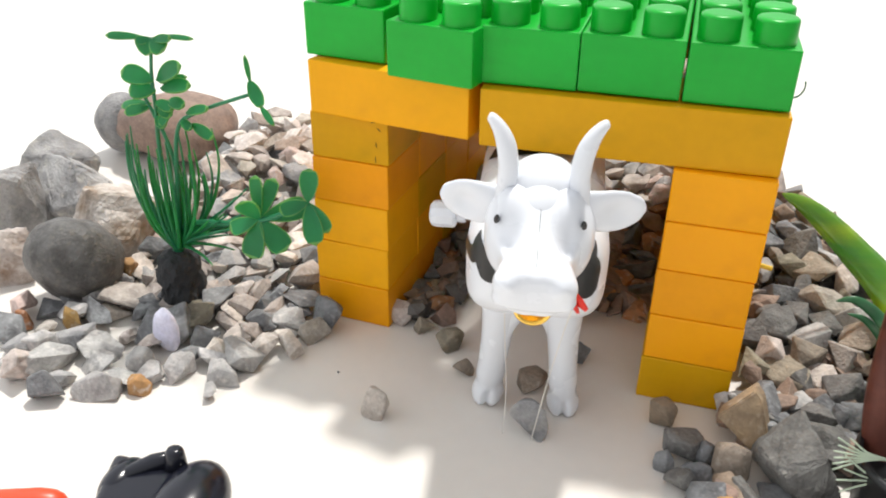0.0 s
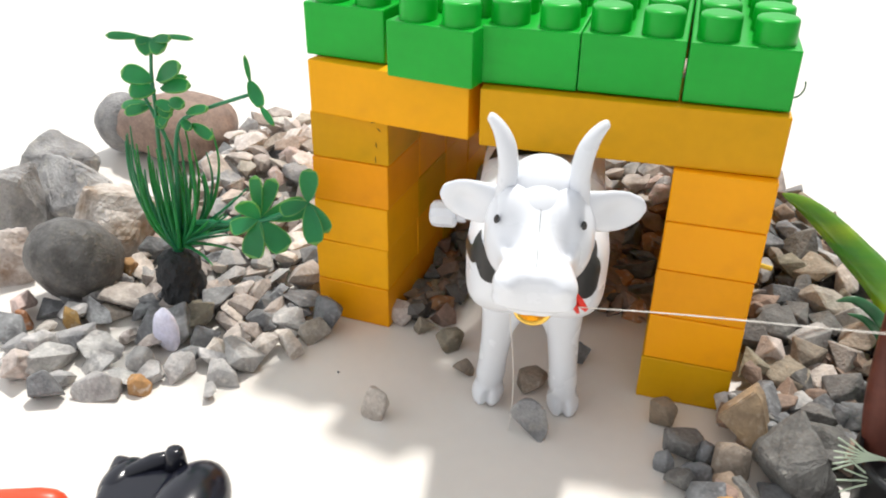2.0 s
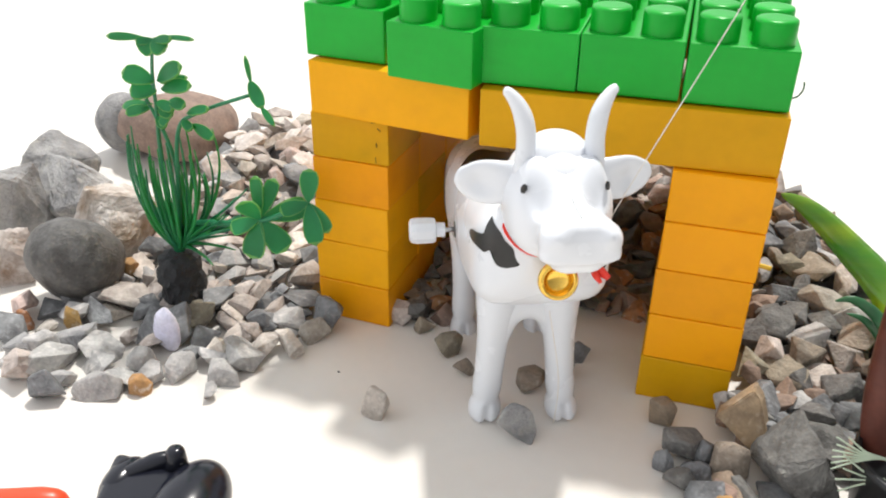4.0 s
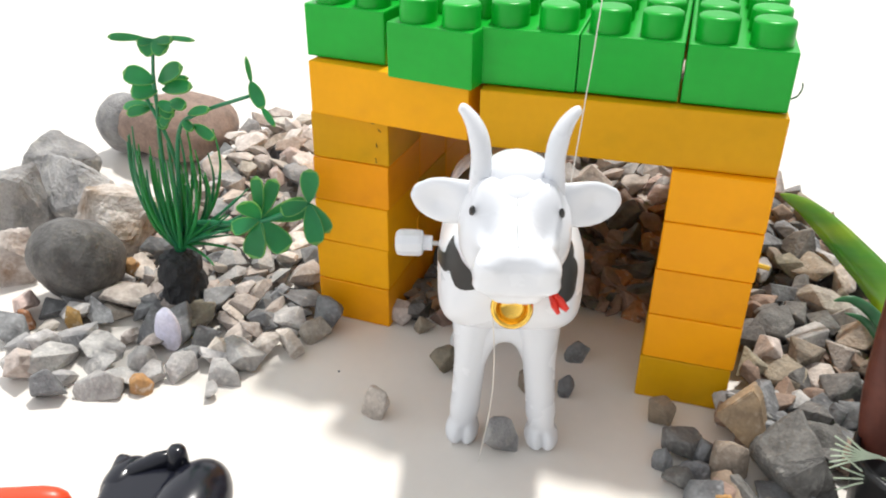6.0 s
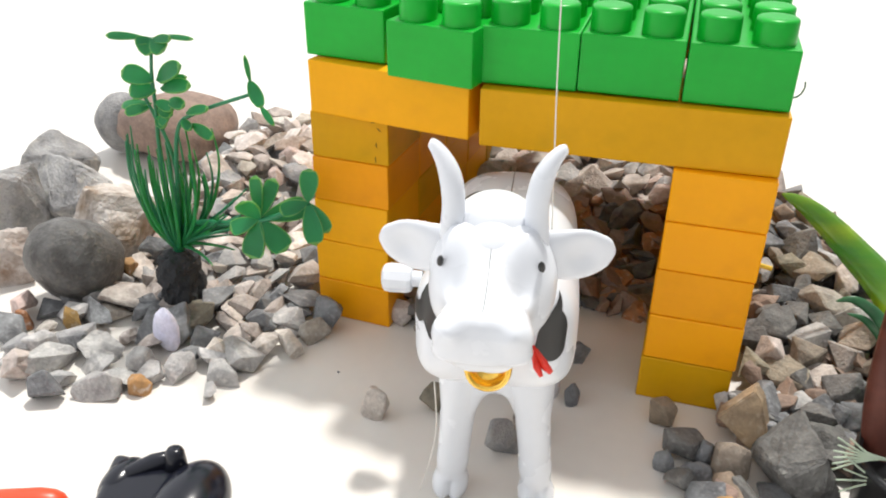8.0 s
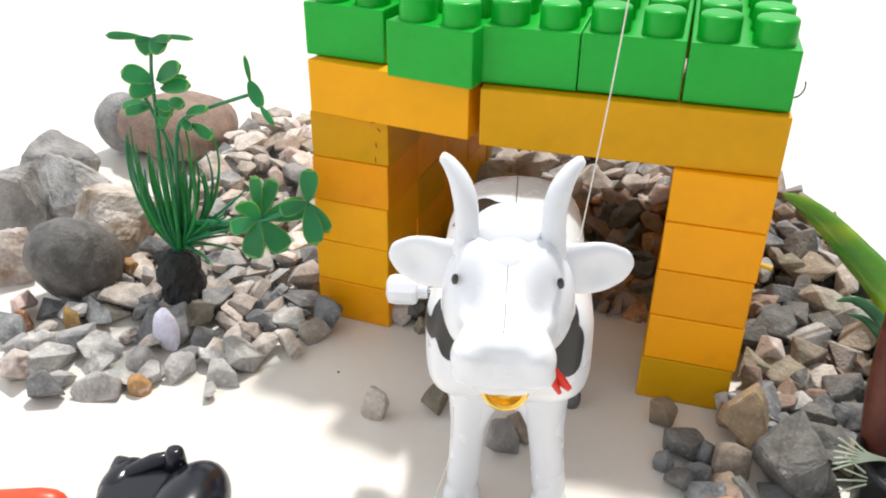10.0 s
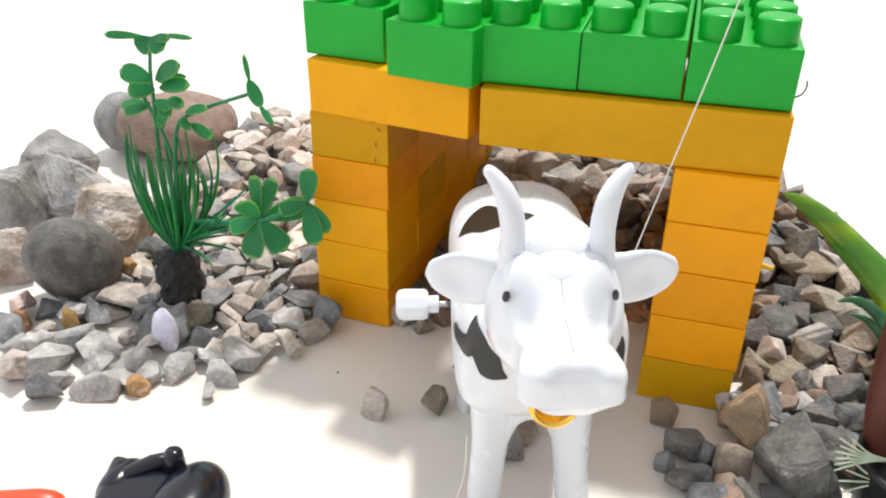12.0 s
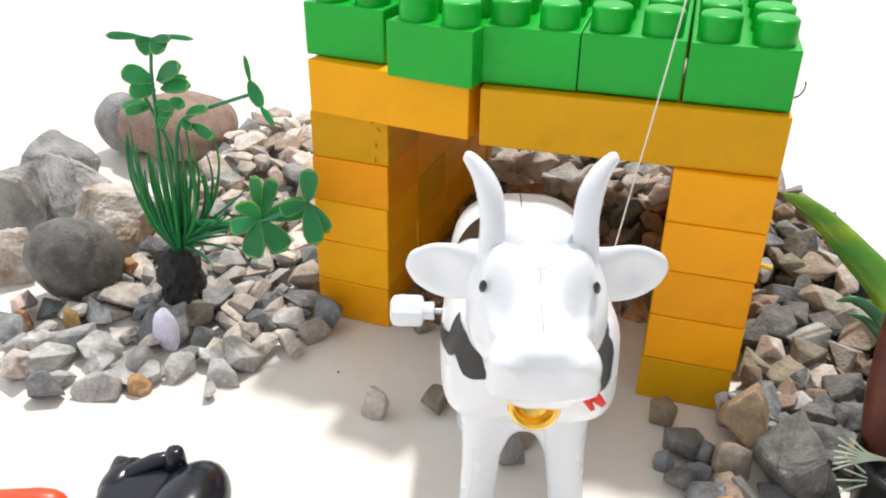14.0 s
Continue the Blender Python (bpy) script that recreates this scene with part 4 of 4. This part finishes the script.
# pairs down the stems
for bx, bz, tx, tz, ty, w in ((-0.1248, 0.1009, -0.1361, 0.1043, -0.003, 0.0076), (-0.1233, 0.1013, -0.1099, 0.1088, -0.003, 0.0072), (-0.1222, 0.1003, -0.1115, 0.1032, 0.002, 0.0029),
                               (-0.1245, 0.0973, -0.1342, 0.0972, -0.003, 0.0076), (-0.1222, 0.0982, -0.1071, 0.1018, -0.003, 0.0059), (-0.1276, 0.0919, -0.1429, 0.0883, 0.002, 0.0036),
                               (-0.1284, 0.0902, -0.138, 0.0879, -0.003, 0.0044), (-0.1254, 0.0928, -0.1162, 0.0917, -0.003, 0.0043), (-0.1198, 0.0938, -0.1111, 0.0936, -0.003, 0.0049),
                               (-0.1249, 0.0902, -0.1171, 0.0894, -0.003, 0.0049), (-0.1128, 0.0896, -0.1009, 0.0939, -0.003, 0.0037), (-0.111, 0.0857, -0.1008, 0.0821, -0.003, 0.0044),
                               (-0.1152, 0.0868, -0.1098, 0.0845, -0.003, 0.0036), (-0.1261, 0.0869, -0.1213, 0.084, -0.003, 0.0041), (-0.1202, 0.0889, -0.1232, 0.0847, -0.003, 0.0037)):
    leaf(plant, P(bx, bz), P(tx, tz, ty), w, face=Vector((0.2, -0.75, 0.62)), bend=0.07, widest=0.58)
# the far end of the upper branch
for bx, bz, tx, tz, ty, w in ((-0.0841, 0.1045, -0.0835, 0.1153, -0.003, 0.0019), (-0.0845, 0.1053, -0.0789, 0.0966, -0.003, 0.005), (-0.0811, 0.0962, -0.0747, 0.0903, -0.003, 0.0025)):
    leaf(plant, P(bx, bz), P(tx, tz, ty), w, face=Vector((0.4, -0.85, 0.3)), widest=0.5)
# whorl on the lower branch
for tx, tz, ty, w in ((-0.0855, 0.0690, -0.002, 0.0062), (-0.0785, 0.0680, 0.0, 0.0066), (-0.0870, 0.0620, -0.011, 0.0105), (-0.0850, 0.0385, -0.012, 0.0110), (-0.0720, 0.0420, -0.008, 0.0105), (-0.0935, 0.0490, -0.011, 0.0075),
                      (-0.0660, 0.0580, 0.002, 0.0100)):
    leaf(plant, P(-0.0830, 0.0530, -0.006), P(tx, tz, ty), w * 0.9, widest=0.68, face=Vector((0.1 + 30 * (tx + 0.08), -0.9, 0.4 + 20 * (0.055 - tz))))
for tx, tz, ty, w in ((-0.0615, 0.0760, -0.004, 0.0070), (-0.0582, 0.0480, -0.010, 0.0075), (-0.0545, 0.0520, -0.006, 0.0060), (-0.0720, 0.0600, -0.010, 0.0060)):
    leaf(plant, P(-0.0620, 0.0632, -0.006), P(tx, tz, ty), w, face=Vector((0.3, -0.85, 0.3)))
# grass blades round the stem
rng = random.Random(77)
for k in range(46):
    th = rng.uniform(0, 2 * math.pi)
    lean = rng.uniform(0.10, 0.42)
    hgt = rng.uniform(0.030, 0.052)
    out = Vector((math.cos(th), 0.8 * math.sin(th), 0))
    b = P(-0.1262, 0.030) + out * 0.0015
    pts = [b, b + out * hgt * lean * 0.75 + Vector((0, 0, hgt * 0.35)), b + out * hgt * lean * 1.05 + Vector((0, 0, hgt * 0.7)), b + out * hgt * lean * 1.0 + Vector((0, 0, hgt))]
    stem(plant, pts, 0.00105, 0.00025, LEAF if k % 3 else STEM, "blade", 5)
for k in range(18):
    L = rng.uniform(0.020, 0.036)
    up = rng.uniform(-0.15, 1.1)
    dy = rng.uniform(-0.5, 0.3)
    b = P(-0.1255, 0.031)
    pts = [b, b + Vector((L * 0.35, dy * L * 0.3, L * (0.1 + 0.2 * up))), b + Vector((L * 0.75, dy * L * 0.7, L * (0.12 + 0.5 * up))), b + Vector((L, dy * L, L * (0.10 + 0.75 * up)))]
    stem(plant, pts, 0.0010, 0.0003, LEAF if k % 2 else STEM, "blade", 5)

# the dark pot with its mixed plants by the gravel
pot_plant = thing("potted_plant", pose(0.1475, -0.038, 0), "artificial plant with a glossy sword leaf, red-brown trunk and black pot", "plant")


def Q(x, y, z):
    return Vector((x - 0.1475, y + 0.038, z))


pb = bmesh.new()
lathe(pb, [(0.0145, 0), (0.0150, 0.001), (0.0180, 0.024), (0.0188, 0.0250), (0.0188, 0.0268), (0.0168, 0.0268), (0.0160, 0.022)], 36)
part("pot", pb, POT, pot_plant, "small black pot", smooth=True)
stem(pot_plant, [Q(0.1400, -0.034, 0.012), Q(0.1368, -0.031, 0.022), Q(0.1330, -0.029, 0.045), Q(0.1320, -0.026, 0.085), Q(0.1340, -0.022, 0.13)], 0.0058, 0.0036, BARK, "trunk")
stem(pot_plant, [Q(0.1480, -0.034, 0.012), Q(0.1490, -0.030, 0.050), Q(0.1520, -0.024, 0.12)], 0.0050, 0.0030, BARK, "trunk")


def sword(pts, width, mat, name="leaf"):
    """A long arching leaf along a line, keeled along its middle."""
    line = [Vector(p) for p in curve_pts(pts, 8)]
    bm = bmesh.new()
    rows = []
    n = len(line)
    for i, p in enumerate(line):
        u = i / (n - 1)
        d = (line[min(i + 1, n - 1)] - line[max(i - 1, 0)]).normalized()
        side = d.cross(VIEW).normalized()
        up = side.cross(d).normalized()
        w = width * 0.5 * max(0.03, math.sin(math.pi * min(1, (1 - u) * 0.62 + 0.0)) ** 0.75)
        rows.append(([bm.verts.new(p + side * w * s - up * w * 0.35 * s * s) for s in (-1, -0.55, 0, 0.55, 1)], [bm.verts.new(p + side * w * s * 0.97 - up * (w * 0.35 * s * s + 0.0006)) for s in (-1, -0.55, 0, 0.55, 1)]))
    for (a, a2), (b, b2) in zip(rows, rows[1:]):
        for j in range(4):
            bm.faces.new((a[j], a[j + 1], b[j + 1], b[j]))
            bm.faces.new((a2[j], b2[j], b2[j + 1], a2[j + 1]))
        bm.faces.new((a[0], b[0], b2[0], a2[0]))
        bm.faces.new((a[4], a2[4], b2[4], b[4]))
    bmesh.ops.recalc_face_normals(bm, faces=bm.faces[:])
    return part(name, bm, mat, pot_plant, smooth=True)


sword([Q(0.1520, -0.026, 0.018), Q(0.1560, 0.010, 0.020), Q(0.1500, 0.040, 0.0335), Q(0.1329, 0.050, 0.0478), Q(0.1158, 0.050, 0.0615), Q(0.1040, 0.050, 0.0666)], 0.0150, SWORD, "sword_leaf")
sword([Q(0.1490, -0.028, 0.028), Q(0.1450, -0.010, 0.036), Q(0.1396, 0.010, 0.0417), Q(0.1296, 0.010, 0.0491), Q(0.1229, 0.010, 0.0477)], 0.0052, FROND)
sword([Q(0.1490, -0.028, 0.022), Q(0.1460, -0.010, 0.028), Q(0.1416, 0.010, 0.0341), Q(0.1340, 0.010, 0.0420), Q(0.1274, 0.010, 0.0437)], 0.0042, FROND)
sword([Q(0.1480, -0.030, 0.026), Q(0.1440, -0.030, 0.040), Q(0.1340, -0.034, 0.050)], 0.0035, FROND)
rng = random.Random(5)
for bx, bz, n in ((0.1350, 0.0305, 7), (0.1380, 0.0225, 4)):
    for k in range(n):
        up = -0.45 + 1.05 * k / (n - 1)
        L = rng.uniform(0.011, 0.0145)
        b = Q(bx, -0.045, bz)
        stem(pot_plant, [b + Vector((0.006, 0.004, -0.006)), b, b + Vector((-L * 0.5, -0.001, L * 0.3 * up)), b + Vector((-L, -0.002, L * up))], 0.00048, 0.00026, SPRIG, "needle", 4)

# ---- small toys at the table's near edge ----
toy = thing("black_toy", pose(-0.0674, -0.0966, 0), "glossy black plastic toy part with rounded lobes and a knob", "toy part")
b1 = box_bm(-0.0228, -0.026, 0.0, 0.0010, 0.0015, 0.0138, 0.0036, 4)
for v in b1.verts:
    v.co.x += 0.10 * (v.co.z - 0.007) - 0.34 * v.co.y
part("block", b1, BLACK_TOY, toy, smooth=True)
b2 = bmesh.new()
ball(b2, (0.0104, -0.0100, 0.0094), 0.0116, 0.0190, 0.0094, pose(0, 0, 0, 0, 0, 10), 36, 20)
ball(b2, (-0.0150, -0.0060, 0.0086), 0.0060, 0.0100, 0.0064, None, 28, 16)
part("lobe", b2, BLACK_TOY, toy, smooth=True)
b3 = bmesh.new()
tube(b3, [(-0.0140, -0.007, 0.0105), (-0.0125, -0.005, 0.0130), (-0.0070, 0.0000, 0.0142), (-0.0020, 0.0026, 0.0150), (0.0005, 0.0030, 0.0130)], [0.0015, 0.0026, 0.0029, 0.0028, 0.0010], 16)
part("ridge", b3, BLACK_TOY, toy, smooth=True)
b4 = bmesh.new()
lathe(b4, [(0.0040, -0.004), (0.0033, 0), (0.0028, 0.0026), (0.0022, 0.0035), (0.0008, 0.0038)], 24, m=pose(-0.0008, 0.0022, 0.0158, -10))
part("knob", b4, BLACK_TOY, toy, smooth=True)
stick = bmesh.new()
tube(stick, [(-0.0320, -0.004, 0.0052), (-0.0315, 0.0, 0.0052), (-0.018, 0.002, 0.0052), (0.0090, 0.0015, 0.0050), (0.0128, 0.0011, 0.0048), (0.0150, 0.0008, 0.0045), (0.0162, 0.0004, 0.0041), (0.0166, 0.0, 0.0038)], [0.0040, 0.0052, 0.0052, 0.0050, 0.0046, 0.0037, 0.0024, 0.0008], 20)
red_toy = part("red_toy", stick, RED_TOY, None, "orange-red rounded plastic toy piece on the white table", smooth=True)
tagged(red_toy, category="toy part")
red_toy.matrix_basis = pose(-0.1118, -0.1197, 0.0, 0, 0, 24)

cb = bmesh.new()
ball(cb, (0, 0, 0.0003), 0.0005, 0.0004, 0.0004, None, 8, 6)
crumb = tagged(part("crumb", cb, S_DARK, None, "tiny dark crumb lying on the white table", smooth=True), category="crumb")
crumb.matrix_basis = pose(-0.0468, -0.0217, 0)

# small bits caught on the hut
BIT = material("yellow_splinter", (0.75, 0.50, 0.03), 0.5)
sp = bmesh.new()
tube(sp, [(0, 0, 0), (0.004, 0, -0.0004), (0.0068, 0, -0.0008)], [0.0009, 0.0009, 0.0008], 6)
bit = part("splinter", sp, BIT, None, "yellow plastic splinter stuck out of the hut's wall", smooth=False)
tagged(bit, category="splinter")
bit.matrix_basis = pose(0.0945, 0.012, 0.0560)
cu = bmesh.new()
tube(cu, curve_pts([(0, 0, 0), (0.0022, 0, 0.0012), (0.0032, 0, 0.0036), (0.0030, 0, 0.0056)], 5), [0.00028] * 16, 6)
curl = part("fibre", cu, FROND, None, "dark green curled fibre on the roof's edge", smooth=True)
tagged(curl, category="fibre")
curl.matrix_basis = pose(0.0952, 0.012, 0.1145)


# ---- what moves ----
ROWS = [(0, 0.0246, -0.0136, 0.0012, 4.8, 0.6, 9.6), (2.55, 0.0246, -0.0136, 0.0012, 4.8, 0.6, 9.6), (2.7, 0.0275, -0.0147, 0.0020, 3.5, 2.0, 14.7), (2.8, 0.0253, -0.0157, 0.0009, -0.5, 2.0, 25.4),
        (2.93, 0.0258, -0.0150, -0.0005, -2.4, -0.3, 28.2), (3.2, 0.0258, -0.0150, -0.0005, -2.4, -0.3, 28.2), (3.7, 0.0252, -0.0175, 0.0004, -3.4, -0.4, 25.0), (4.4, 0.0236, -0.0245, 0.0002, -3.2, -0.5, 19.5),
        (5.3, 0.0219, -0.0319, 0.0002, -2.8, -0.6, 15.8)]
ROWS += [(5.5, 0.0216, -0.0317, -0.0003, -2.3, -0.1, 16.1), (5.65, 0.0215, -0.0322, -0.0002, -2.6, -0.3, 15.6), (5.8, 0.0213, -0.0334, 0.0001, -6.7, -1.1, 13.4), (6.0, 0.0211, -0.0352, 0.0001, -3.2, -0.3, 14.0), (6.5, 0.0217, -0.0417, -0.0004, -2.2, 0.4, 12.3),
         (6.6, 0.0218, -0.0436, 0.0020, -9.1, -1.9, 9.3), (6.8, 0.0225, -0.0522, 0.0013, -4.9, -1.6, 11.0), (7.0, 0.0230, -0.0577, 0.0004, -2.7, 0.2, 9.1), (7.3, 0.0226, -0.0576, 0.0010, -4.2, -0.3, 8.4)]
ROWS += [(7.5, 0.0224, -0.0575, 0.0015, -4.9, -0.6, 7.9), (7.7, 0.0222, -0.0560, 0.0004, -5.0, -0.8, 9.4), (8.0, 0.0248, -0.0607, 0.0005, -3.0, -0.7, 10.0), (8.3, 0.0250, -0.0615, 0.0008, -3.8, -0.8, 9.6), (9.2, 0.0278, -0.0640, 0.0008, -3.0, -1.0, 10.8),
         (10.3, 0.0302, -0.0666, 0.0008, -2.4, -1.4, 11.7), (10.5, 0.0304, -0.0682, 0.0010, -2.6, -0.9, 11.8), (11.35, 0.0304, -0.0682, 0.0010, -2.6, -0.9, 11.8)]
ROWS += [(11.5, 0.0315, -0.0662, 0.0025, -4.9, -1.2, 13.8), (11.8, 0.0356, -0.0650, 0.0000, -1.8, -0.7, 17.8), (12.0, 0.0368, -0.0681, 0.0010, -2.4, -1.4, 17.5), (12.4, 0.0350, -0.0688, 0.0030, -5.2, -1.1, 16.2), (12.5, 0.0347, -0.0690, 0.0034, -5.7, -1.1, 16.0),
         (12.8, 0.0345, -0.0690, 0.0020, -5.4, -0.9, 16.8), (13.0, 0.0354, -0.0775, 0.0034, -3.4, -1.1, 12.6), (13.5, 0.0338, -0.0780, 0.0021, -3.8, -0.8, 11.4), (13.7, 0.0341, -0.0760, 0.0020, -6.3, -1.5, 12.4), (14.0, 0.0374, -0.0794, 0.0039, -5.5, -1.4, 14.3)]
# the thread: where it leaves the collar, and a place that it passes further on
LEADS = [(0, (0.0441, -0.0598, 0.0731), (0.0320, -0.0360, 0.0010)), (0.9, (0.0441, -0.0598, 0.0731), (0.0320, -0.0360, 0.0010)), (1.05, (0.0441, -0.0598, 0.0731), (0.0620, -0.0640, 0.0300)), (1.2, (0.0441, -0.0598, 0.0731), (0.0780, -0.0700, 0.0660)),
         (1.5, (0.0441, -0.0598, 0.0731), (0.0870, -0.0700, 0.0720)), (2.0, (0.0441, -0.0598, 0.0731), (0.0860, -0.0700, 0.0840)), (2.4, (0.0441, -0.0598, 0.0731), (0.0890, -0.0700, 0.0990)), (2.6, (0.0441, -0.0598, 0.0731), (0.0870, -0.0700, 0.1100)),
         (2.8, (0.0536, -0.0448, 0.0767), (0.0903, -0.0448, 0.0940)), (3.0, (0.0536, -0.0448, 0.0767), (0.0903, -0.0448, 0.0930)), (3.2, (0.0536, -0.0448, 0.0767), (0.0722, -0.0448, 0.1054)), (4.2, (0.0440, -0.0400, 0.0830), (0.0600, -0.0400, 0.1250))]
LEADS += [(5.3, (0.0399, -0.0507, 0.0836), (0.0477, -0.0507, 0.1359)), (5.5, (0.0405, -0.0509, 0.0827), (0.0471, -0.0509, 0.1359)), (6.0, (0.0387, -0.0539, 0.0835), (0.0420, -0.0539, 0.1363)), (6.5, (0.0400, -0.0620, 0.0825), (0.0435, -0.0620, 0.1428)),
          (7, (0.0397, -0.0784, 0.0835), (0.0364, -0.0784, 0.1466)), (7.5, (0.0371, -0.0755, 0.0857), (0.0332, -0.0755, 0.1455)), (8, (0.0406, -0.0809, 0.0839), (0.0386, -0.0809, 0.1475)), (10.3, (0.0457, -0.0874, 0.0841), (0.0529, -0.0874, 0.1506)),
          (11, (0.0467, -0.0886, 0.0844), (0.0588, -0.0886, 0.1515)), (11.5, (0.0472, -0.0828, 0.0868), (0.0580, -0.0828, 0.1499)), (12, (0.0543, -0.0873, 0.0844), (0.0685, -0.0873, 0.1499)), (12.5, (0.0508, -0.0839, 0.0879), (0.0612, -0.0839, 0.1504)),
          (13, (0.0513, -0.0966, 0.0870), (0.0571, -0.0966, 0.1535)), (13.5, (0.0496, -0.0967, 0.0859), (0.0556, -0.0967, 0.1534)), (14, (0.0527, -0.0952, 0.0884), (0.0610, -0.0952, 0.1535))]


def along(a, b):
    """A pose at a whose z axis runs towards b."""
    a, b = Vector(a), Vector(b)
    return Matrix.Translation(a) @ (b - a).to_track_quat("Z", "Y").to_matrix().to_4x4()


def motions():
    walk(cow, [(r[0], pose(*r[1:])) for r in ROWS])
    walk(lead, [(t, along(a, b)) for t, a, b in LEADS])
    far = []
    for t, a, b in LEADS:
        d = (Vector(b) - Vector(a)).normalized()
        end = Vector(a) + d * 0.085
        if t < 1:
            far.append((t, along((0.0320, -0.0360, 0.0008), (0.0330, 0.1, 0.0008))))
        else:
            far.append((t, along(end, end + d)))
    walk(pull, far)
    ends = ((0, (0.0215, -0.0353), (0.0207, -0.0355, 0.05)), (0.9, (0.0215, -0.0353), (0.0207, -0.0355, 0.05)), (1.2, (0.0232, -0.0332), (0.0213, -0.0355, 0.05)), (2.6, (0.0232, -0.0332), (0.0213, -0.0355, 0.05)),
            (2.85, (0.0469, -0.0146), (0.0443, -0.0550, 0.0836)), (3.2, (0.0469, -0.0146), (0.0443, -0.0550, 0.0836)), (4.3, (0.0320, -0.0320), (0.0330, -0.0590, 0.07)), (5.4, (0.0183, -0.0471), (0.0231, -0.0600, 0.0577)),
            (6.0, (0.0175, -0.0520), (0.0225, -0.0640, 0.0577)), (6.5, (0.0160, -0.0590), (0.0215, -0.0720, 0.0577)), (7.0, (0.0060, -0.0680), (0.0140, -0.0900, 0.055)), (8.0, (0.0030, -0.0690), (0.0135, -0.0900, 0.055)),
            (10.4, (0.0100, -0.0800), (0.0220, -0.1000, 0.055)), (14.0, (0.0170, -0.0900), (0.0290, -0.1100, 0.055)))
    down = [(t, along((x, y, 0.0004), top)) for t, (x, y), top in ends]
    walk(hang, down)
    walk(kicked, [(0, pose(0.0295, -0.0310, kicked.location.z, 0, 0, 10)), (2.7, pose(0.0295, -0.0310, kicked.location.z, 0, 0, 10)), (3.2, pose(0.0290, -0.0315, kicked.location.z, 0, 0, 12)), (5.3, pose(0.0212, -0.0425, kicked.location.z, 0, 0, 55)), (6.0, pose(0.0216, -0.0437, kicked.location.z, 0, 0, 58)),
                  (11.3, pose(0.0222, -0.0445, kicked.location.z, 0, 0, 60)), (12.0, pose(0.0245, -0.0470, kicked.location.z, 0, 0, 66)), (13.0, pose(0.0256, -0.0494, kicked.location.z, 0, 0, 72)), (14.0, pose(0.0256, -0.0494, kicked.location.z, 0, 0, 72))])
    walk(nudged, [(0, pose(-0.0108, 0.0069, nudged.location.z, 0, 0, 50)), (3.2, pose(-0.0108, 0.0069, nudged.location.z, 0, 0, 50)), (5.3, pose(-0.0090, -0.0034, nudged.location.z, 0, 0, 62)), (6.0, pose(-0.0090, -0.0060, nudged.location.z, 0, 0, 64)), (7.0, pose(-0.0070, -0.0244, nudged.location.z, 0, 0, 80)),
                  (8.0, pose(-0.0060, -0.0290, nudged.location.z, 0, 0, 88)), (10.4, pose(-0.0051, -0.0300, nudged.location.z, 0, 0, 90)), (14.0, pose(-0.0051, -0.0300, nudged.location.z, 0, 0, 90))])
    walk(flat_one, [(0, pose(0.0251, -0.0055, flat_one.location.z, 0, 0, 80)), (3.2, pose(0.0251, -0.0055, flat_one.location.z, 0, 0, 80)), (5.3, pose(0.0240, -0.0050, flat_one.location.z, 0, 0, 84)), (6.5, pose(0.0285, -0.0120, flat_one.location.z, 0, 0, 95)), (7.0, pose(0.0300, -0.0260, flat_one.location.z, 0, 0, 110)),
                    (11.3, pose(0.0270, -0.0330, flat_one.location.z, 0, 0, 118)), (14.0, pose(0.0275, -0.0350, flat_one.location.z, 0, 0, 120))])
    walk(small_one, [(0, pose(0.0360, 0.0100, small_one.location.z, 0, 0, 20)), (3.2, pose(0.0360, 0.0100, small_one.location.z, 0, 0, 20)), (5.3, pose(0.0388, -0.0072, small_one.location.z, 0, 0, 45)), (6.5, pose(0.0395, -0.0070, small_one.location.z, 0, 0, 48)), (7.0, pose(0.0410, -0.0095, small_one.location.z, 0, 0, 60)),
                     (11.3, pose(0.0420, -0.0120, small_one.location.z, 0, 0, 66)), (14.0, pose(0.0420, -0.0120, small_one.location.z, 0, 0, 66))])


motions()
